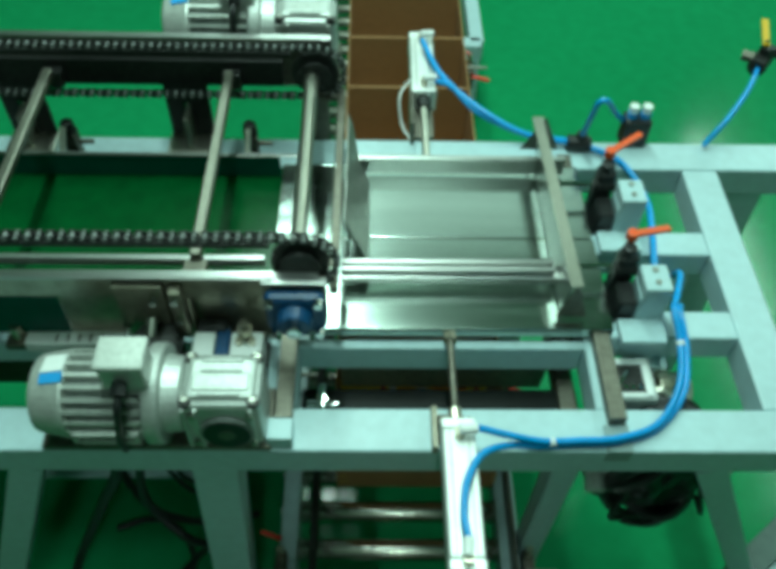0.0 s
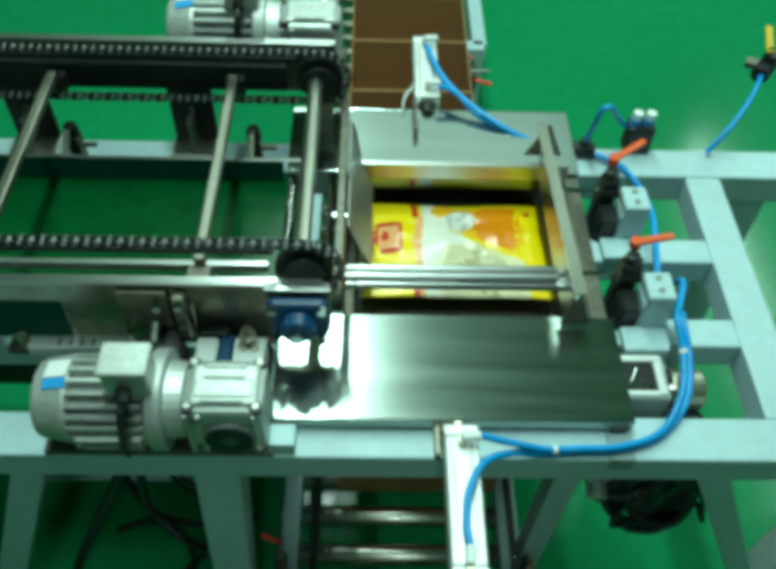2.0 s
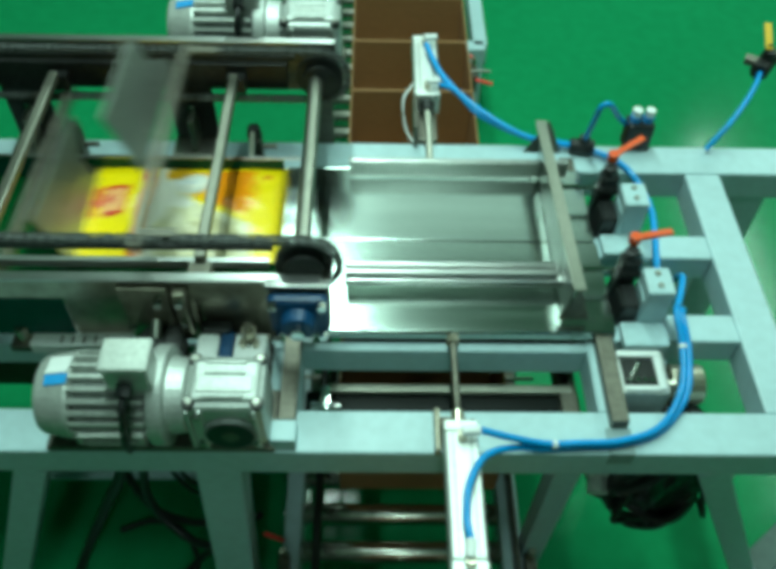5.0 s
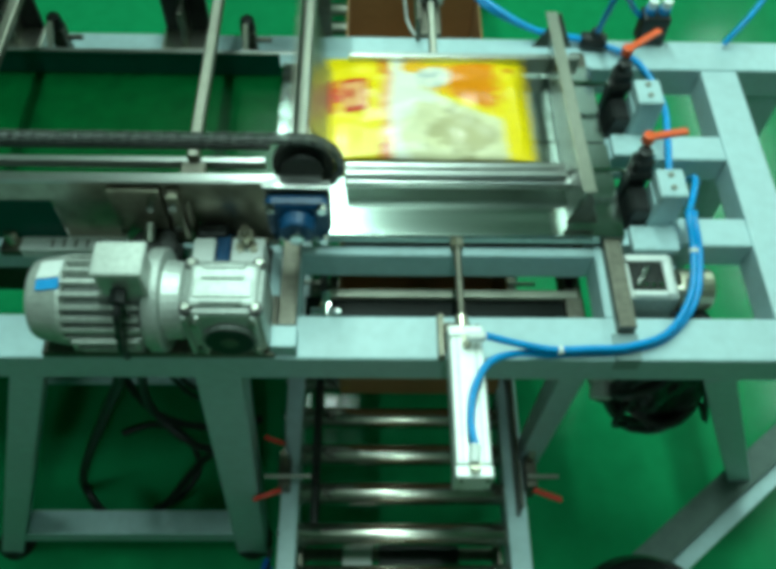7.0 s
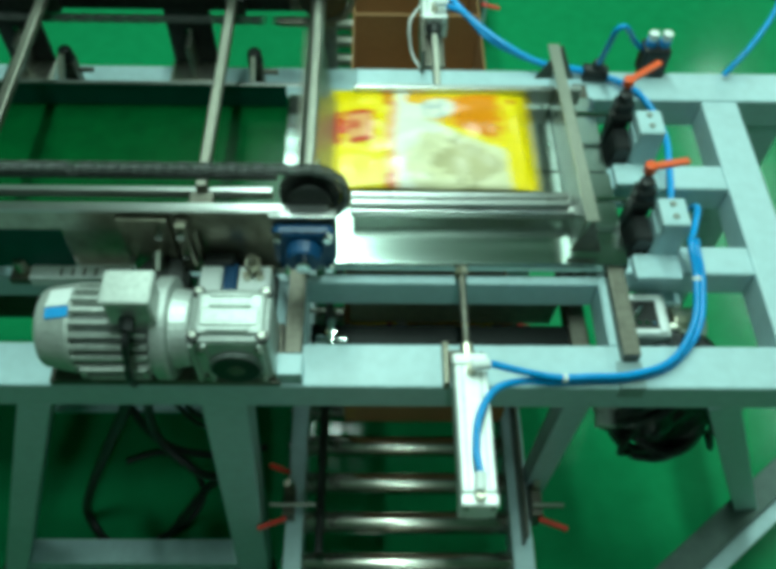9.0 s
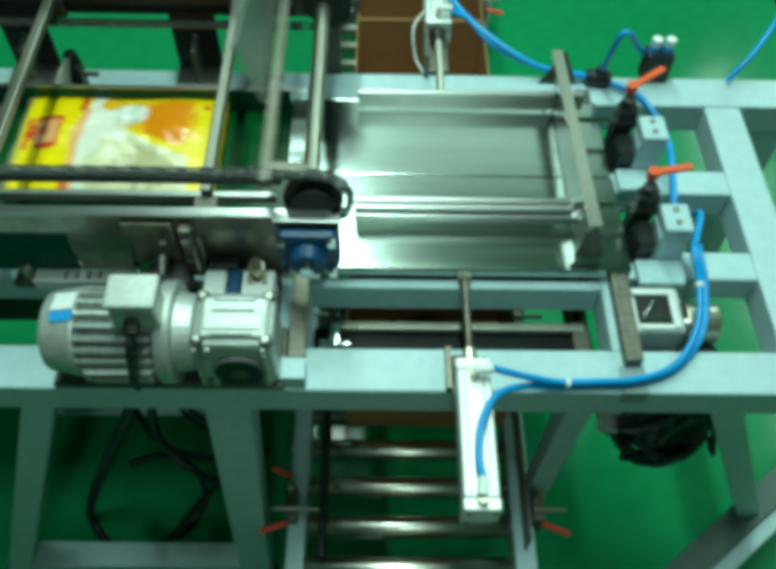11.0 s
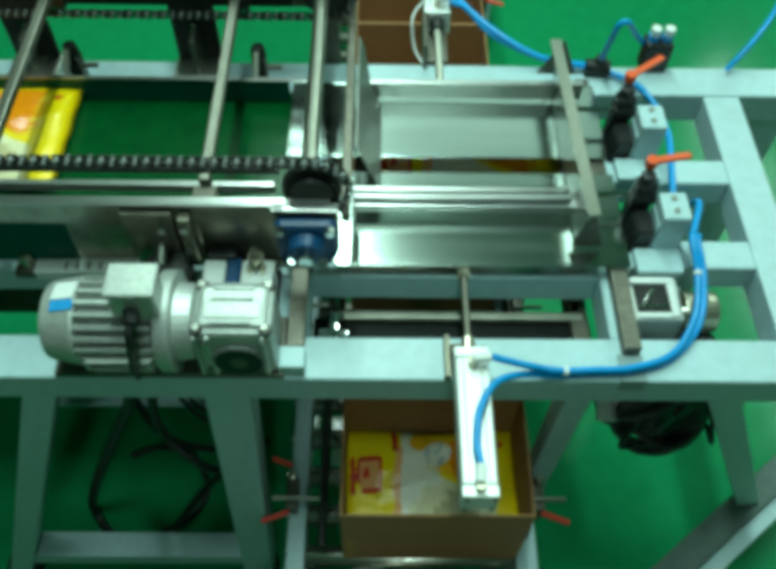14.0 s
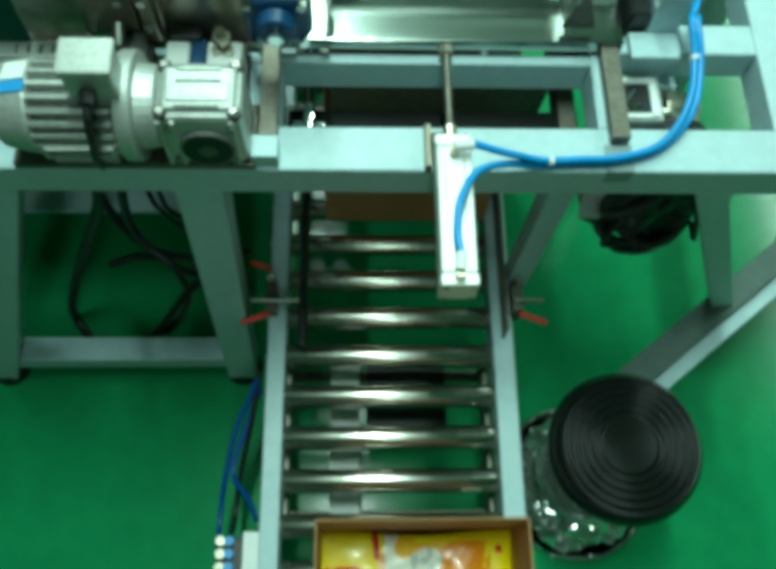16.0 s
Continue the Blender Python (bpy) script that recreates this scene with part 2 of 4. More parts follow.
# ---- machine frame ----
def machine_frame():
    f = thing("machine_frame", (0.3, 0.35, 0), "pale grey painted steel machine frame on splayed legs", "machine frame")
    P = lambda name, a, b, label="": part(name, box(a, b, 0.004), PAINT, f, label)
    P("near_beam", (-4.6, 0, 0.982), (0.935, 0.074, TOP))
    P("far_beam", (-4.6, 0.622, 0.982), (1.35, 0.702, TOP))
    P("end_beam", (0.866, 0.074, 0.985), (0.936, 0.622, TOP - 0.001))
    P("well_beam", (0.600, 0.074, 0.985), (0.641, 0.622, TOP - 0.001))
    P("cross_beam", (0.641, 0.212, 0.99), (0.866, 0.269, TOP - 0.002))
    P("cross_beam", (0.641, 0.398, 0.99), (0.866, 0.454, TOP - 0.002))
    P("inner_beam", (0.06, 0.188, 0.985), (0.600, 0.206, TOP - 0.001))
    P("inner_beam", (-4.6, 0.196, 0.99), (0.06, 0.25, TOP - 0.001))
    P("hopper_beam", (0.055, 0.074, 0.985), (0.128, 0.188, TOP - 0.004))
    P("end_beam", (-4.6, 0.074, 0.985), (-4.53, 0.622, TOP - 0.001))
    for k, (a, b) in enumerate((((0.004, 0.036, 0.985), (-0.055, 0.012, 0.02)), ((-0.288, 0.036, 0.985), (-0.655, 0.012, 0.02)),
                                ((0.785, 0.036, 0.985), (1.235, 0.135, 0.02)), ((0.575, 0.66, 0.985), (0.61, 0.66, 0.02)),
                                ((0.004, 0.66, 0.985), (-0.055, 0.68, 0.02)), ((-0.288, 0.66, 0.985), (-0.655, 0.68, 0.02)),
                                ((1.02, 0.66, 0.985), (1.05, 0.68, 0.02)), ((-4.4, 0.036, 0.985), (-4.5, 0.012, 0.02)),
                                ((-4.4, 0.66, 0.985), (-4.5, 0.68, 0.02)), ((-2.2, 0.036, 0.985), (-2.4, 0.012, 0.02)), ((-2.2, 0.66, 0.985), (-2.4, 0.68, 0.02)))):
        leg = part("leg", beam(a, b, 0.05 if k in (1, 2) else 0.072, 0.07, up=(0, 1, 0)), PAINT, f)
        part("foot", rod((b[0], b[1], 0.0), (b[0], b[1], 0.03), 0.05, 0.035, bevel=0.004), IRON, leg, "black levelling foot")
    part("cross_rail", beam((-0.63, 0.02, 0.11), (-0.06, 0.02, 0.11), 0.06, 0.06, up=(0, 0, 1)), PAINT, f)
    part("cross_rail", beam((-0.63, 0.68, 0.11), (-0.06, 0.68, 0.11), 0.06, 0.06), PAINT, f)
    # Rail colour is dark to pass for the shade inside the well.
    part("side_rail", beam((0.585, 0.08, 0.925), (0.588, 0.62, 0.925), 0.03, 0.05), DULL, f, "inner rail coloured dark like the shaded well")
    part("brace", beam((0.57, 0.05, 0.985), (0.60, 0.12, 0.10), 0.045, 0.045, up=(0, 1, 0)), PAINT, f, "slanting pale grey brace")
    # Main band of the strut is a darker grey than the frame.
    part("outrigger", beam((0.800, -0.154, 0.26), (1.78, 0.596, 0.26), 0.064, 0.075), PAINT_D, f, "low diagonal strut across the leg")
    part("outrigger_flange", beam((0.831, -0.195, 0.243), (1.811, 0.555, 0.243), 0.036, 0.04), PAINT, f, "pale lower flange of the strut")
    part("shelf_panel", box((-0.56, 0.30, 0.32), (-0.10, 0.62, 0.335), 0.002), PAINT, f, "pale grey panel below the frame")
    # Added sheet: blocks light from behind so the floor under the frame stays dark.
    part("shade_sheet", box((-1.60, 0.694, 0.12), (-0.02, 0.70, 0.98), 0.001), DULL, f, "added dark sheet that shades the floor under the frame")
    part("shelf_post", box((-0.545, 0.56, 0.0), (-0.51, 0.60, 0.32), 0.002), PAINT, f)
    part("shelf_post", box((-0.15, 0.56, 0.0), (-0.115, 0.60, 0.32), 0.002), PAINT, f)
    return f


machine_frame()


def guide_rails():
    """The two cross bars that carry the drop doors."""
    g = "cross bars under the drop doors"
    for x in (0.1, 0.612):
        t = thing("slide_rail", (x, 0.35, TOP), "dull dark steel slide bar lying across the frame", "slide rail", g)
        part("bar", box((x, 0.045, TOP), (x + 0.027, 0.640, TOP + 0.022), 0.002), DULL, t)
        if x < 0.3:
            part("end_block", box((x - 0.008, 0.004, TOP), (x + 0.030, 0.040, TOP + 0.030), 0.002), PAINT, t)
        else:
            # This strap is a darker grey than the beam it lies on.
            part("end_block", box((x - 0.008, -0.001, TOP - 0.03), (x + 0.032, 0.045, TOP + 0.003), 0.002), PAINT_M, t, "mid grey end strap")


guide_rails()


# ---- drop doors ----
def drop_doors():
    near = thing("drop_door", (0.4, 0.3, PLATE), "brushed stainless sliding drop door nearest the cylinder", "drop door", "drop doors")
    bm = box((0.09, 0.208, PLATE - 0.004), (0.645, 0.404, PLATE), 0.001)
    part("plate", bm, STEEL, near)
    part("flange", box((0.09, 0.206, PLATE - 0.022), (0.645, 0.2085, PLATE - 0.0005), 0.001), STEEL, near)
    part("rod", rod((0.375, 0.206, PLATE - 0.012), (0.375, -0.02, PLATE - 0.012), 0.006), DULL, near, "dull steel piston rod")
    part("rod_nut", rod((0.375, 0.204, PLATE - 0.012), (0.375, 0.190, PLATE - 0.012), 0.011, n=6), BRASS, near)
    far = thing("drop_door", (0.4, 0.5, PLATE), "brushed stainless sliding drop door beside the back guide", "drop door", "drop doors")
    part("plate", box((0.075, 0.407, PLATE - 0.004), (0.642, 0.592, PLATE), 0.001), STEEL, far)
    part("flange", box((0.075, 0.592, PLATE - 0.022), (0.642, 0.5945, PLATE - 0.0005), 0.001), STEEL, far)
    part("rod", rod((0.352, 0.594, PLATE - 0.0), (0.352, 0.78, PLATE - 0.0), 0.0075), CREAM, far, "chrome piston rod")
    return near, far


DOORS = drop_doors()


def hopper_flaps():
    """Two flaps below the doors that hold a bag until the carton is ready."""
    out = []
    for y, s in ((0.258, 1), (0.60, -1)):
        t = thing("hopper_flap", (0.37, y, 0.945), "dull steel swinging hopper flap under the drop doors", "flap", "hopper flaps")
        part("plate", box((0.19, min(y, y + s * 0.165), 0.942), (0.58, max(y, y + s * 0.165), 0.946), 0.001), DULL, t)
        part("hinge_bar", rod((0.14, y, 0.945), (0.604, y, 0.945), 0.008), CHROME, t, "bright hinge bar")
        if s > 0:
            part("counter_bar", box((0.165, 0.170, 0.938), (0.592, 0.184, 0.952), 0.002), CREAM, t, "bright counter bar")
            for x in (0.17, 0.575):
                part("counter_arm", box((x, 0.184, 0.940), (x + 0.012, 0.256, 0.950), 0.001), DULL, t)
        out.append(t)
    h = thing("hopper", (0.37, 0.42, 0.9), "dull steel chute under the drop doors", "hopper")
    part("side_panel", box((0.155, 0.245, 0.90), (0.160, 0.61, 1.045), 0.001), DULL, h)
    part("side_panel", box((0.598, 0.245, 0.90), (0.603, 0.61, 1.045), 0.001), DULL, h)
    part("back_panel", box((0.155, 0.612, 0.90), (0.603, 0.617, 1.045), 0.001), STEEL, h)
    # The tray's black stands for the darkness down in the well.
    part("back_tray", box((0.128, 0.1, 0.93), (0.606, 0.18, 0.934), 0.001), RUBBER, h, "low tray, black for the darkness in the well")
    return out


FLAPS = hopper_flaps()


# ---- guides over the doors ----
def stop_frame():
    s = thing("stop_guide", (0.42, 0.42, PLATE), "stainless stop bar with twin guide rods over the doors", "product guide")
    part("back_guide", slab([(0.196, 1.086), (0.61, 1.086), (0.61, 1.122), (0.196, 1.122)], 0.003, "y", 0.566), STEEL_X, s)
    part("back_lip", box((0.196, 0.569, 1.119), (0.61, 0.578, 1.122), 0.0008), STEEL_X, s)
    part("stop_bar", beam((0.557, 0.632, 1.170), (0.569, 0.222, 1.170), 0.020, 0.004, 0.0008), SATIN, s)
    bm = slab([(0.24, 1.086), (0.60, 1.086), (0.625, 1.168), (0.228, 1.168)], 0.003, "x", 0.562)
    for v in bm.verts:
        v.co.x -= 0.05 * (1.168 - v.co.z)
    part("end_stop", bm, STEEL_X, s, "leaning stop plate")
    part("gusset", slab([(0.535, 1.09), (0.61, 1.09), (0.575, 1.17)], 0.003, "y", 0.632), STEEL_D, s)
    part("gusset", slab([(0.548, 1.09), (0.60, 1.09), (0.572, 1.17)], 0.003, "y", 0.224), DULL, s)
    for dz, dy in ((0.0, 0.0), (0.0, 0.017)):
        part("guide_rod", rod((0.196, 0.296 + dy, 1.12 + dz), (0.552, 0.298 + dy, 1.12 + dz), 0.0065), STEEL_X, s)
    part("guide_channel", box((0.196, 0.285, 1.098), (0.56, 0.322, 1.114), 0.002), STEEL_X, s)
    part("cross_rod", rod((0.555, 0.309, 1.12), (0.662, 0.309, 1.12), 0.005), CHROME, s)
    part("cross_rod", rod((0.555, 0.507, 1.12), (0.662, 0.507, 1.12), 0.005), CHROME, s)
    return s


stop_frame()


def clamp_block(y, lever_y):
    """An upright block with a black clamp and an orange lever."""
    t = thing("clamp_post", (0.69, y, TOP), "pale grey post with black clamp and orange lever", "clamp", "clamp posts")
    for k in (0.25, 0.7):
        part("post_screw", rod((0.7125, y - 0.0565 * k, 1.141), (0.7125, y - 0.0565 * k, 1.1445), 0.0055, n=6), STEEL_D, t)
    part("post", box((0.690, y - 0.0565, TOP - 0.03), (0.735, y, 1.142), 0.004), PAINT, t)
    bm = slab([(0.6885, TOP), (0.6905, TOP), (0.6905, 1.115), (0.6885, 1.115)], 0.050, "y", y - 0.053, bevel=0.002)
    part("web", bm, PAINT, t)
    part("base", box((0.660, y - 0.105, TOP), (0.735, y - 0.0565, TOP + 0.016), 0.003), PAINT, t)
    part("clamp", slab([(0.650, 0.985), (0.689, 0.985), (0.689, 1.152), (0.657, 1.150)], 0.030, "y", y + 0.000, bevel=0.004), BLACK, t)
    part("clamp_head", rod((0.672, y + 0.016, 1.140), (0.672, y + 0.016, 1.166), 0.015, 0.012, bevel=0.003), BLACK, t)
    part("clamp_screw", rod((0.674, y + 0.026, 1.155), (0.676, y + 0.034, 1.178), 0.006), DULL, t)
    part("lever_hub", rod((0.676, y + 0.034, 1.165), (0.676, y + 0.034, 1.182), 0.010, bevel=0.002), ORANGE, t)
    part("lever", beam((0.676, y + 0.034, 1.176), (0.744, lever_y, 1.170), 0.013, 0.008, 0.003), ORANGE, t, "orange clamping lever")
    part("clamp_foot", slab([(0.648, TOP - 0.01), (0.688, TOP - 0.01), (0.688, TOP + 0.05), (0.660, TOP + 0.05)], 0.052, "y", y - 0.052, bevel=0.004), BLACK, t)
    part("collar", rod((0.652, y + 0.008, 1.12), (0.690, y + 0.008, 1.12), 0.012), IRON, t)
    return t


clamp_block(0.497, 0.588)
clamp_block(0.296, 0.350)


# ---- cylinders ----
def pneumatic_cylinder(near):
    if near:
        t = thing("pneumatic_cylinder", (0.375, -0.09, TOP), "white aluminium pneumatic cylinder clamped on the front beam", "cylinder", "pneumatic cylinders")
        x, y0, y1, z0, w = 0.375, -0.198, 0.030, 1.052, 0.0245
    else:
        t = thing("pneumatic_cylinder", (0.352, 0.88, TOP), "white aluminium pneumatic cylinder behind the far beam", "cylinder", "pneumatic cylinders")
        x, y0, y1, z0, w = 0.352, 0.79, 1.00, 1.055, 0.0255
    h = 2 * w
    part("barrel", box((x - w, y0 + 0.018, z0), (x + w, y1 - 0.018, z0 + h), 0.004), ALU, t)
    # Raised strips, darker than the barrel, draw the shade of its grooves.
    for a in (-0.55, 0.55):
        part("groove", box((x + a * w - 0.0025, y0 + 0.02, z0 + h - 0.001), (x + a * w + 0.0025, y1 - 0.02, z0 + h + 0.0006), 0), SILVER, t, "darker strip for the shade in a sensor groove")
    for y in (y0, y1 - 0.018):
        cap = part("end_cap", box((x - w - 0.001, y, z0 - 0.001), (x + w + 0.001, y + 0.018, z0 + h + 0.001), 0.003), ALU, t)
        for sx in (-1, 1):
            for sz in (-1, 1):
                yy = y if y == y0 else y + 0.018
                part("bolt", rod((x + sx * w * 0.72, yy - 0.003, z0 + w + sz * w * 0.72), (x + sx * w * 0.72, yy + 0.003, z0 + w + sz * w * 0.72), 0.004, n=6), CHROME, cap)
    for y in ((y0 + 0.013, y1 - 0.030) if near else (y0 + 0.02, y1 - 0.035)):
        e = part("fitting", rod((x, y, z0 + h), (x, y, z0 + h + 0.016), 0.008, n=6), BRASS, t, "nickel push-in fitting")
        tip = (x + 0.0005, y + 0.026, z0 + h + 0.018) if near and y < -0.1 else (x + 0.026, y + 0.002, z0 + h + 0.018)
        part("elbow", rod((x - 0.002, y, z0 + h + 0.018), tip, 0.0075, n=12, bevel=0.002), WHITE, e)
    if near:
        part("clamp_plate", box((x - 0.037, -0.004, TOP), (x - 0.027, 0.068, TOP + 0.020), 0.002), BRONZE, t, "worn steel clamp plate")
        part("mount_block", box((x - 0.028, 0.031, TOP), (x + 0.012, 0.050, TOP + 0.026), 0.003), DULL, t)
        part("gland", rod((x, 0.03, PLATE - 0.012), (x, 0.062, PLATE - 0.012), 0.012, 0.010), BRASS, t)
        part("base", box((x - 0.02, -0.02, TOP - 0.002), (x + 0.02, 0.012, TOP + 0.004), 0.001), PAINT, t)
    else:
        part("bracket", box((x - 0.03, 0.69, TOP), (x - 0.022, 0.80, TOP + 0.055), 0.002), DULL, t)
        part("mount_block", box((x - 0.022, 0.70, TOP), (x + 0.02, 0.79, TOP + 0.012), 0.003), DULL, t)
        part("front_gland", rod((x, 0.79, PLATE), (x, 0.765, PLATE), 0.016, 0.012), IRON, t)
        part("sensor_wire", sweep([(x - 0.025, 0.85, 1.09), (x - 0.05, 0.78, 1.10), (x - 0.045, 0.74, 1.06), (x - 0.03, 0.70, 1.055)], 0.0022, 6), WHITE, t, "thin white sensor wire")
    return t


pneumatic_cylinder(True)
pneumatic_cylinder(False)


# ---- chain conveyor ----
CH_X, CH_Z, CH_R = 0.142, 1.25, 0.052     # end sprocket: centre and pitch radius
CH_LEFT = -1.42


UNITS = 112
UNIT = 4 * 0.865 / UNITS     # one outer and one inner link
LINKS = []


def chain_link_mesh():
    bm = bmesh.new()
    h = UNIT / 4
    for s in (-1, 1):
        box((-2 * h + 0.001, s * 0.0042 - 0.0008, -0.0045), (0.001, s * 0.0042 + 0.0008, 0.0045), 0, bm)
        box((-0.001, s * 0.0062 - 0.0008, -0.0045), (2 * h - 0.001, s * 0.0062 + 0.0008, 0.0045), 0, bm)
    dark = len(bm.faces)
    for x in (-h, h):
        rod((x, -0.0085, 0), (x, 0.0085, 0), 0.0035, n=8, bm=bm)
    bm.faces.ensure_lookup_table()
    for f in bm.faces[dark:]:
        f.material_index = 1
    me = bpy.data.meshes.new("link")
    bm.to_mesh(me)
    bm.free()
    me.materials.append(IRON)
    me.materials.append(STATOR)
    return me


def chain_conveyor():
    c = thing("chain_conveyor", (-0.5, 0.44, TOP), "stainless twin-chain flight conveyor with cross bars", "conveyor")
    part("near_rail", box((CH_LEFT - 0.1, 0.181, 1.190), (0.168, 0.189, 1.238), 0.001), BRONZE, c)
    part("near_cap", box((CH_LEFT - 0.1, 0.174, 1.238), (0.168, 0.190, 1.243), 0.001), STEEL_X, c)
    part("chain_track", box((CH_LEFT, 0.221, 1.216), (0.085, 0.230, 1.232), 0.001), STEEL_X, c)
    part("chain_track", box((CH_LEFT, 0.193, 1.288), (0.10, 0.211, 1.296), 0.001), IRON, c)
    part("apron", box((-0.235, 0.200, 1.075), (0.092, 0.204, 1.190), 0.001), BRONZE, c, "brown steel side apron")
    part("side_sheet", box((CH_LEFT - 0.1, 0.2005, 1.068), (-0.237, 0.2035, 1.190), 0.001), GREEN_SHEET, c, "dark green side sheet")
    part("far_rail", box((CH_LEFT - 0.1, 0.690, 1.19), (0.170, 0.698, 1.290), 0.001), DULL, c)
    part("far_cap", box((CH_LEFT - 0.1, 0.690, 1.290), (0.170, 0.704, 1.295), 0.001), STEEL_X, c)
    part("chain_track", box((CH_LEFT, 0.644, 1.286), (0.10, 0.664, 1.296), 0.001), IRON, c)
    part("chain_guard", box((CH_LEFT, 0.676, 1.20), (0.08, 0.688, 1.255), 0.001), IRON, c)
    for x in (-0.34, -0.014, -0.68, -1.02, -1.33):
        b = part("cross_bar", box((x - 0.0085, 0.215, 1.236), (x + 0.0085, 0.655, 1.252), 0.003), TAN_BAR, c)
        part("bar_foot", box((x - 0.018, 0.186, 1.205), (x + 0.018, 0.216, 1.238), 0.003), DULL, b)
        part("bar_foot", box((x - 0.018, 0.655, 1.205), (x + 0.018, 0.690, 1.238), 0.003), IRON, b)
    part("shaft", rod((CH_X - 0.006, 0.198, CH_Z), (CH_X - 0.006, 0.69, CH_Z), 0.0125), SATIN, c, "ground steel shaft")
    for y in (0.205, 0.653):
        sp = part("sprocket", rod((CH_X, y - 0.005, CH_Z), (CH_X, y + 0.005, CH_Z), 0.043, n=40), IRON, c, "black chain sprocket")
        part("hub", rod((CH_X, y - 0.014, CH_Z), (CH_X, y + 0.014, CH_Z), 0.024), IRON, sp)
        part("clamp_ring", rod((CH_X, y - 0.018, CH_Z), (CH_X, y - 0.012, CH_Z), 0.030, n=32), IRON, sp)
    for x in (-0.428, -0.112, -0.9, -1.3):
        s = part("stand", box((x - 0.042, 0.692, TOP), (x + 0.042, 0.702, 1.20), 0.002), IRON, c, "black upright bracket")
        part("stand_foot", box((x - 0.046, 0.64, TOP), (x + 0.046, 0.702, TOP + 0.016), 0.002), SATIN, s)
        part("stand_rib", box((x - 0.005, 0.65, TOP + 0.01), (x + 0.005, 0.695, 1.14), 0.002), SATIN, s)
        part("stand_bolt", rod((x - 0.0, 0.690, 1.15), (x, 0.682, 1.15), 0.007, n=6), CHROME, s)
    for x in (-0.084, -0.9, -1.4):
        s = part("stand", box((x - 0.055, 0.184, TOP + 0.03), (x + 0.055, 0.198, 1.185), 0.003), BRONZE, c, "brown bracket plate")
        part("stand_block", box((x - 0.050, 0.169, 1.140), (x + 0.024, 0.1808, 1.228), 0.002), BRONZE, s)
        part("stand_arm", box((x + 0.032, 0.160, 1.125), (x + 0.052, 0.1808, 1.226), 0.004), BRONZE, s)
        part("stand_leg", lathe([(0.0005, TOP - 0.001), (0.034, TOP - 0.001), (0.038, TOP + 0.02), (0.040, 1.122), (0.034, 1.136), (0.0005, 1.140)], (x + 0.002, 0.144, 0), 20), IRON, s, "black clamp knob")
        part("stand_rod", rod((x - 0.004, 0.172, 1.150), (x - 0.004, 0.146, 1.136), 0.009), STEEL_D, s)
        for dx, z in ((0.043, 1.212), (0.043, 1.165), (-0.035, 1.160), (0.012, 1.212)):
            part("stand_bolt", rod((x + dx, 0.169, z), (x + dx, 0.150, z), 0.0065, n=6), CHROME, s)
    link = chain_link_mesh()
    for y in (0.202, 0.653):
        for k in range(UNITS):
            ob = new("link", link)
            ob.parent = c
            LINKS.append((ob, k * UNIT, y, BASE[c]))
    bear = part("bearing", box((0.088, 0.150, 1.142), (0.178, 0.172, 1.228), 0.010), BLUE, c, "dark blue four-bolt flange bearing")
    part("bearing_hub", rod((CH_X - 0.009, 0.150, 1.186), (CH_X - 0.009, 0.128, 1.186), 0.028, 0.024, bevel=0.003), BLUE, bear)
    part("shaft_end", rod((CH_X - 0.009, 0.130, 1.186), (CH_X - 0.009, 0.116, 1.186), 0.0115, bevel=0.002), CHROME, bear)
    for dx in (-0.036, 0.036):
        for dz in (-0.036, 0.036):
            part("bolt", rod((0.133 + dx, 0.151, 1.185 + dz), (0.133 + dx, 0.140, 1.185 + dz), 0.007, n=6), CHROME, bear)
    part("bearing_plate", box((0.086, 0.172, 1.135), (0.180, 0.186, 1.238), 0.002), BRONZE, c)
    part("bearing_top", box((0.085, 0.166, 1.238), (0.180, 0.180, 1.243), 0.001), STEEL_X, c)
    return c


chain_conveyor()


def push_paddle():
    """A flight bar with a hanging plate, about its chain pin."""
    t = thing("push_paddle", (0, 0.44, 0), "stainless push paddle hung between the two chains", "paddle", "push paddles")
    part("flight_bar", box((0.040, 0.185, -0.004), (0.054, 0.640, 0.014), 0.002), DULL, t)
    bm = slab([(0.335, 0.0), (0.600, 0.0), (0.598, -0.02), (0.540, -0.055), (0.540, -0.106), (0.335, -0.106)], 0.003, "x", 0.058)
    for v in bm.verts:
        v.co.x -= 0.36 * v.co.z
    part("blade", bm, PADDLE, t)
    for y in (0.212, 0.650):
        part("chain_arm", box((-0.012, y - 0.008, -0.005), (0.042, y + 0.008, 0.005), 0.002), DULL, t)
    part("far_arm", box((0.040, 0.640, -0.004), (0.052, 0.668, 0.010), 0.002), DULL, t)
    return t


PADDLES = [push_paddle()]
for k in range(3):
    PADDLES.append(copy_thing(PADDLES[0], pose(-0.5 - 0.3 * k, 0.44, 1.3)))


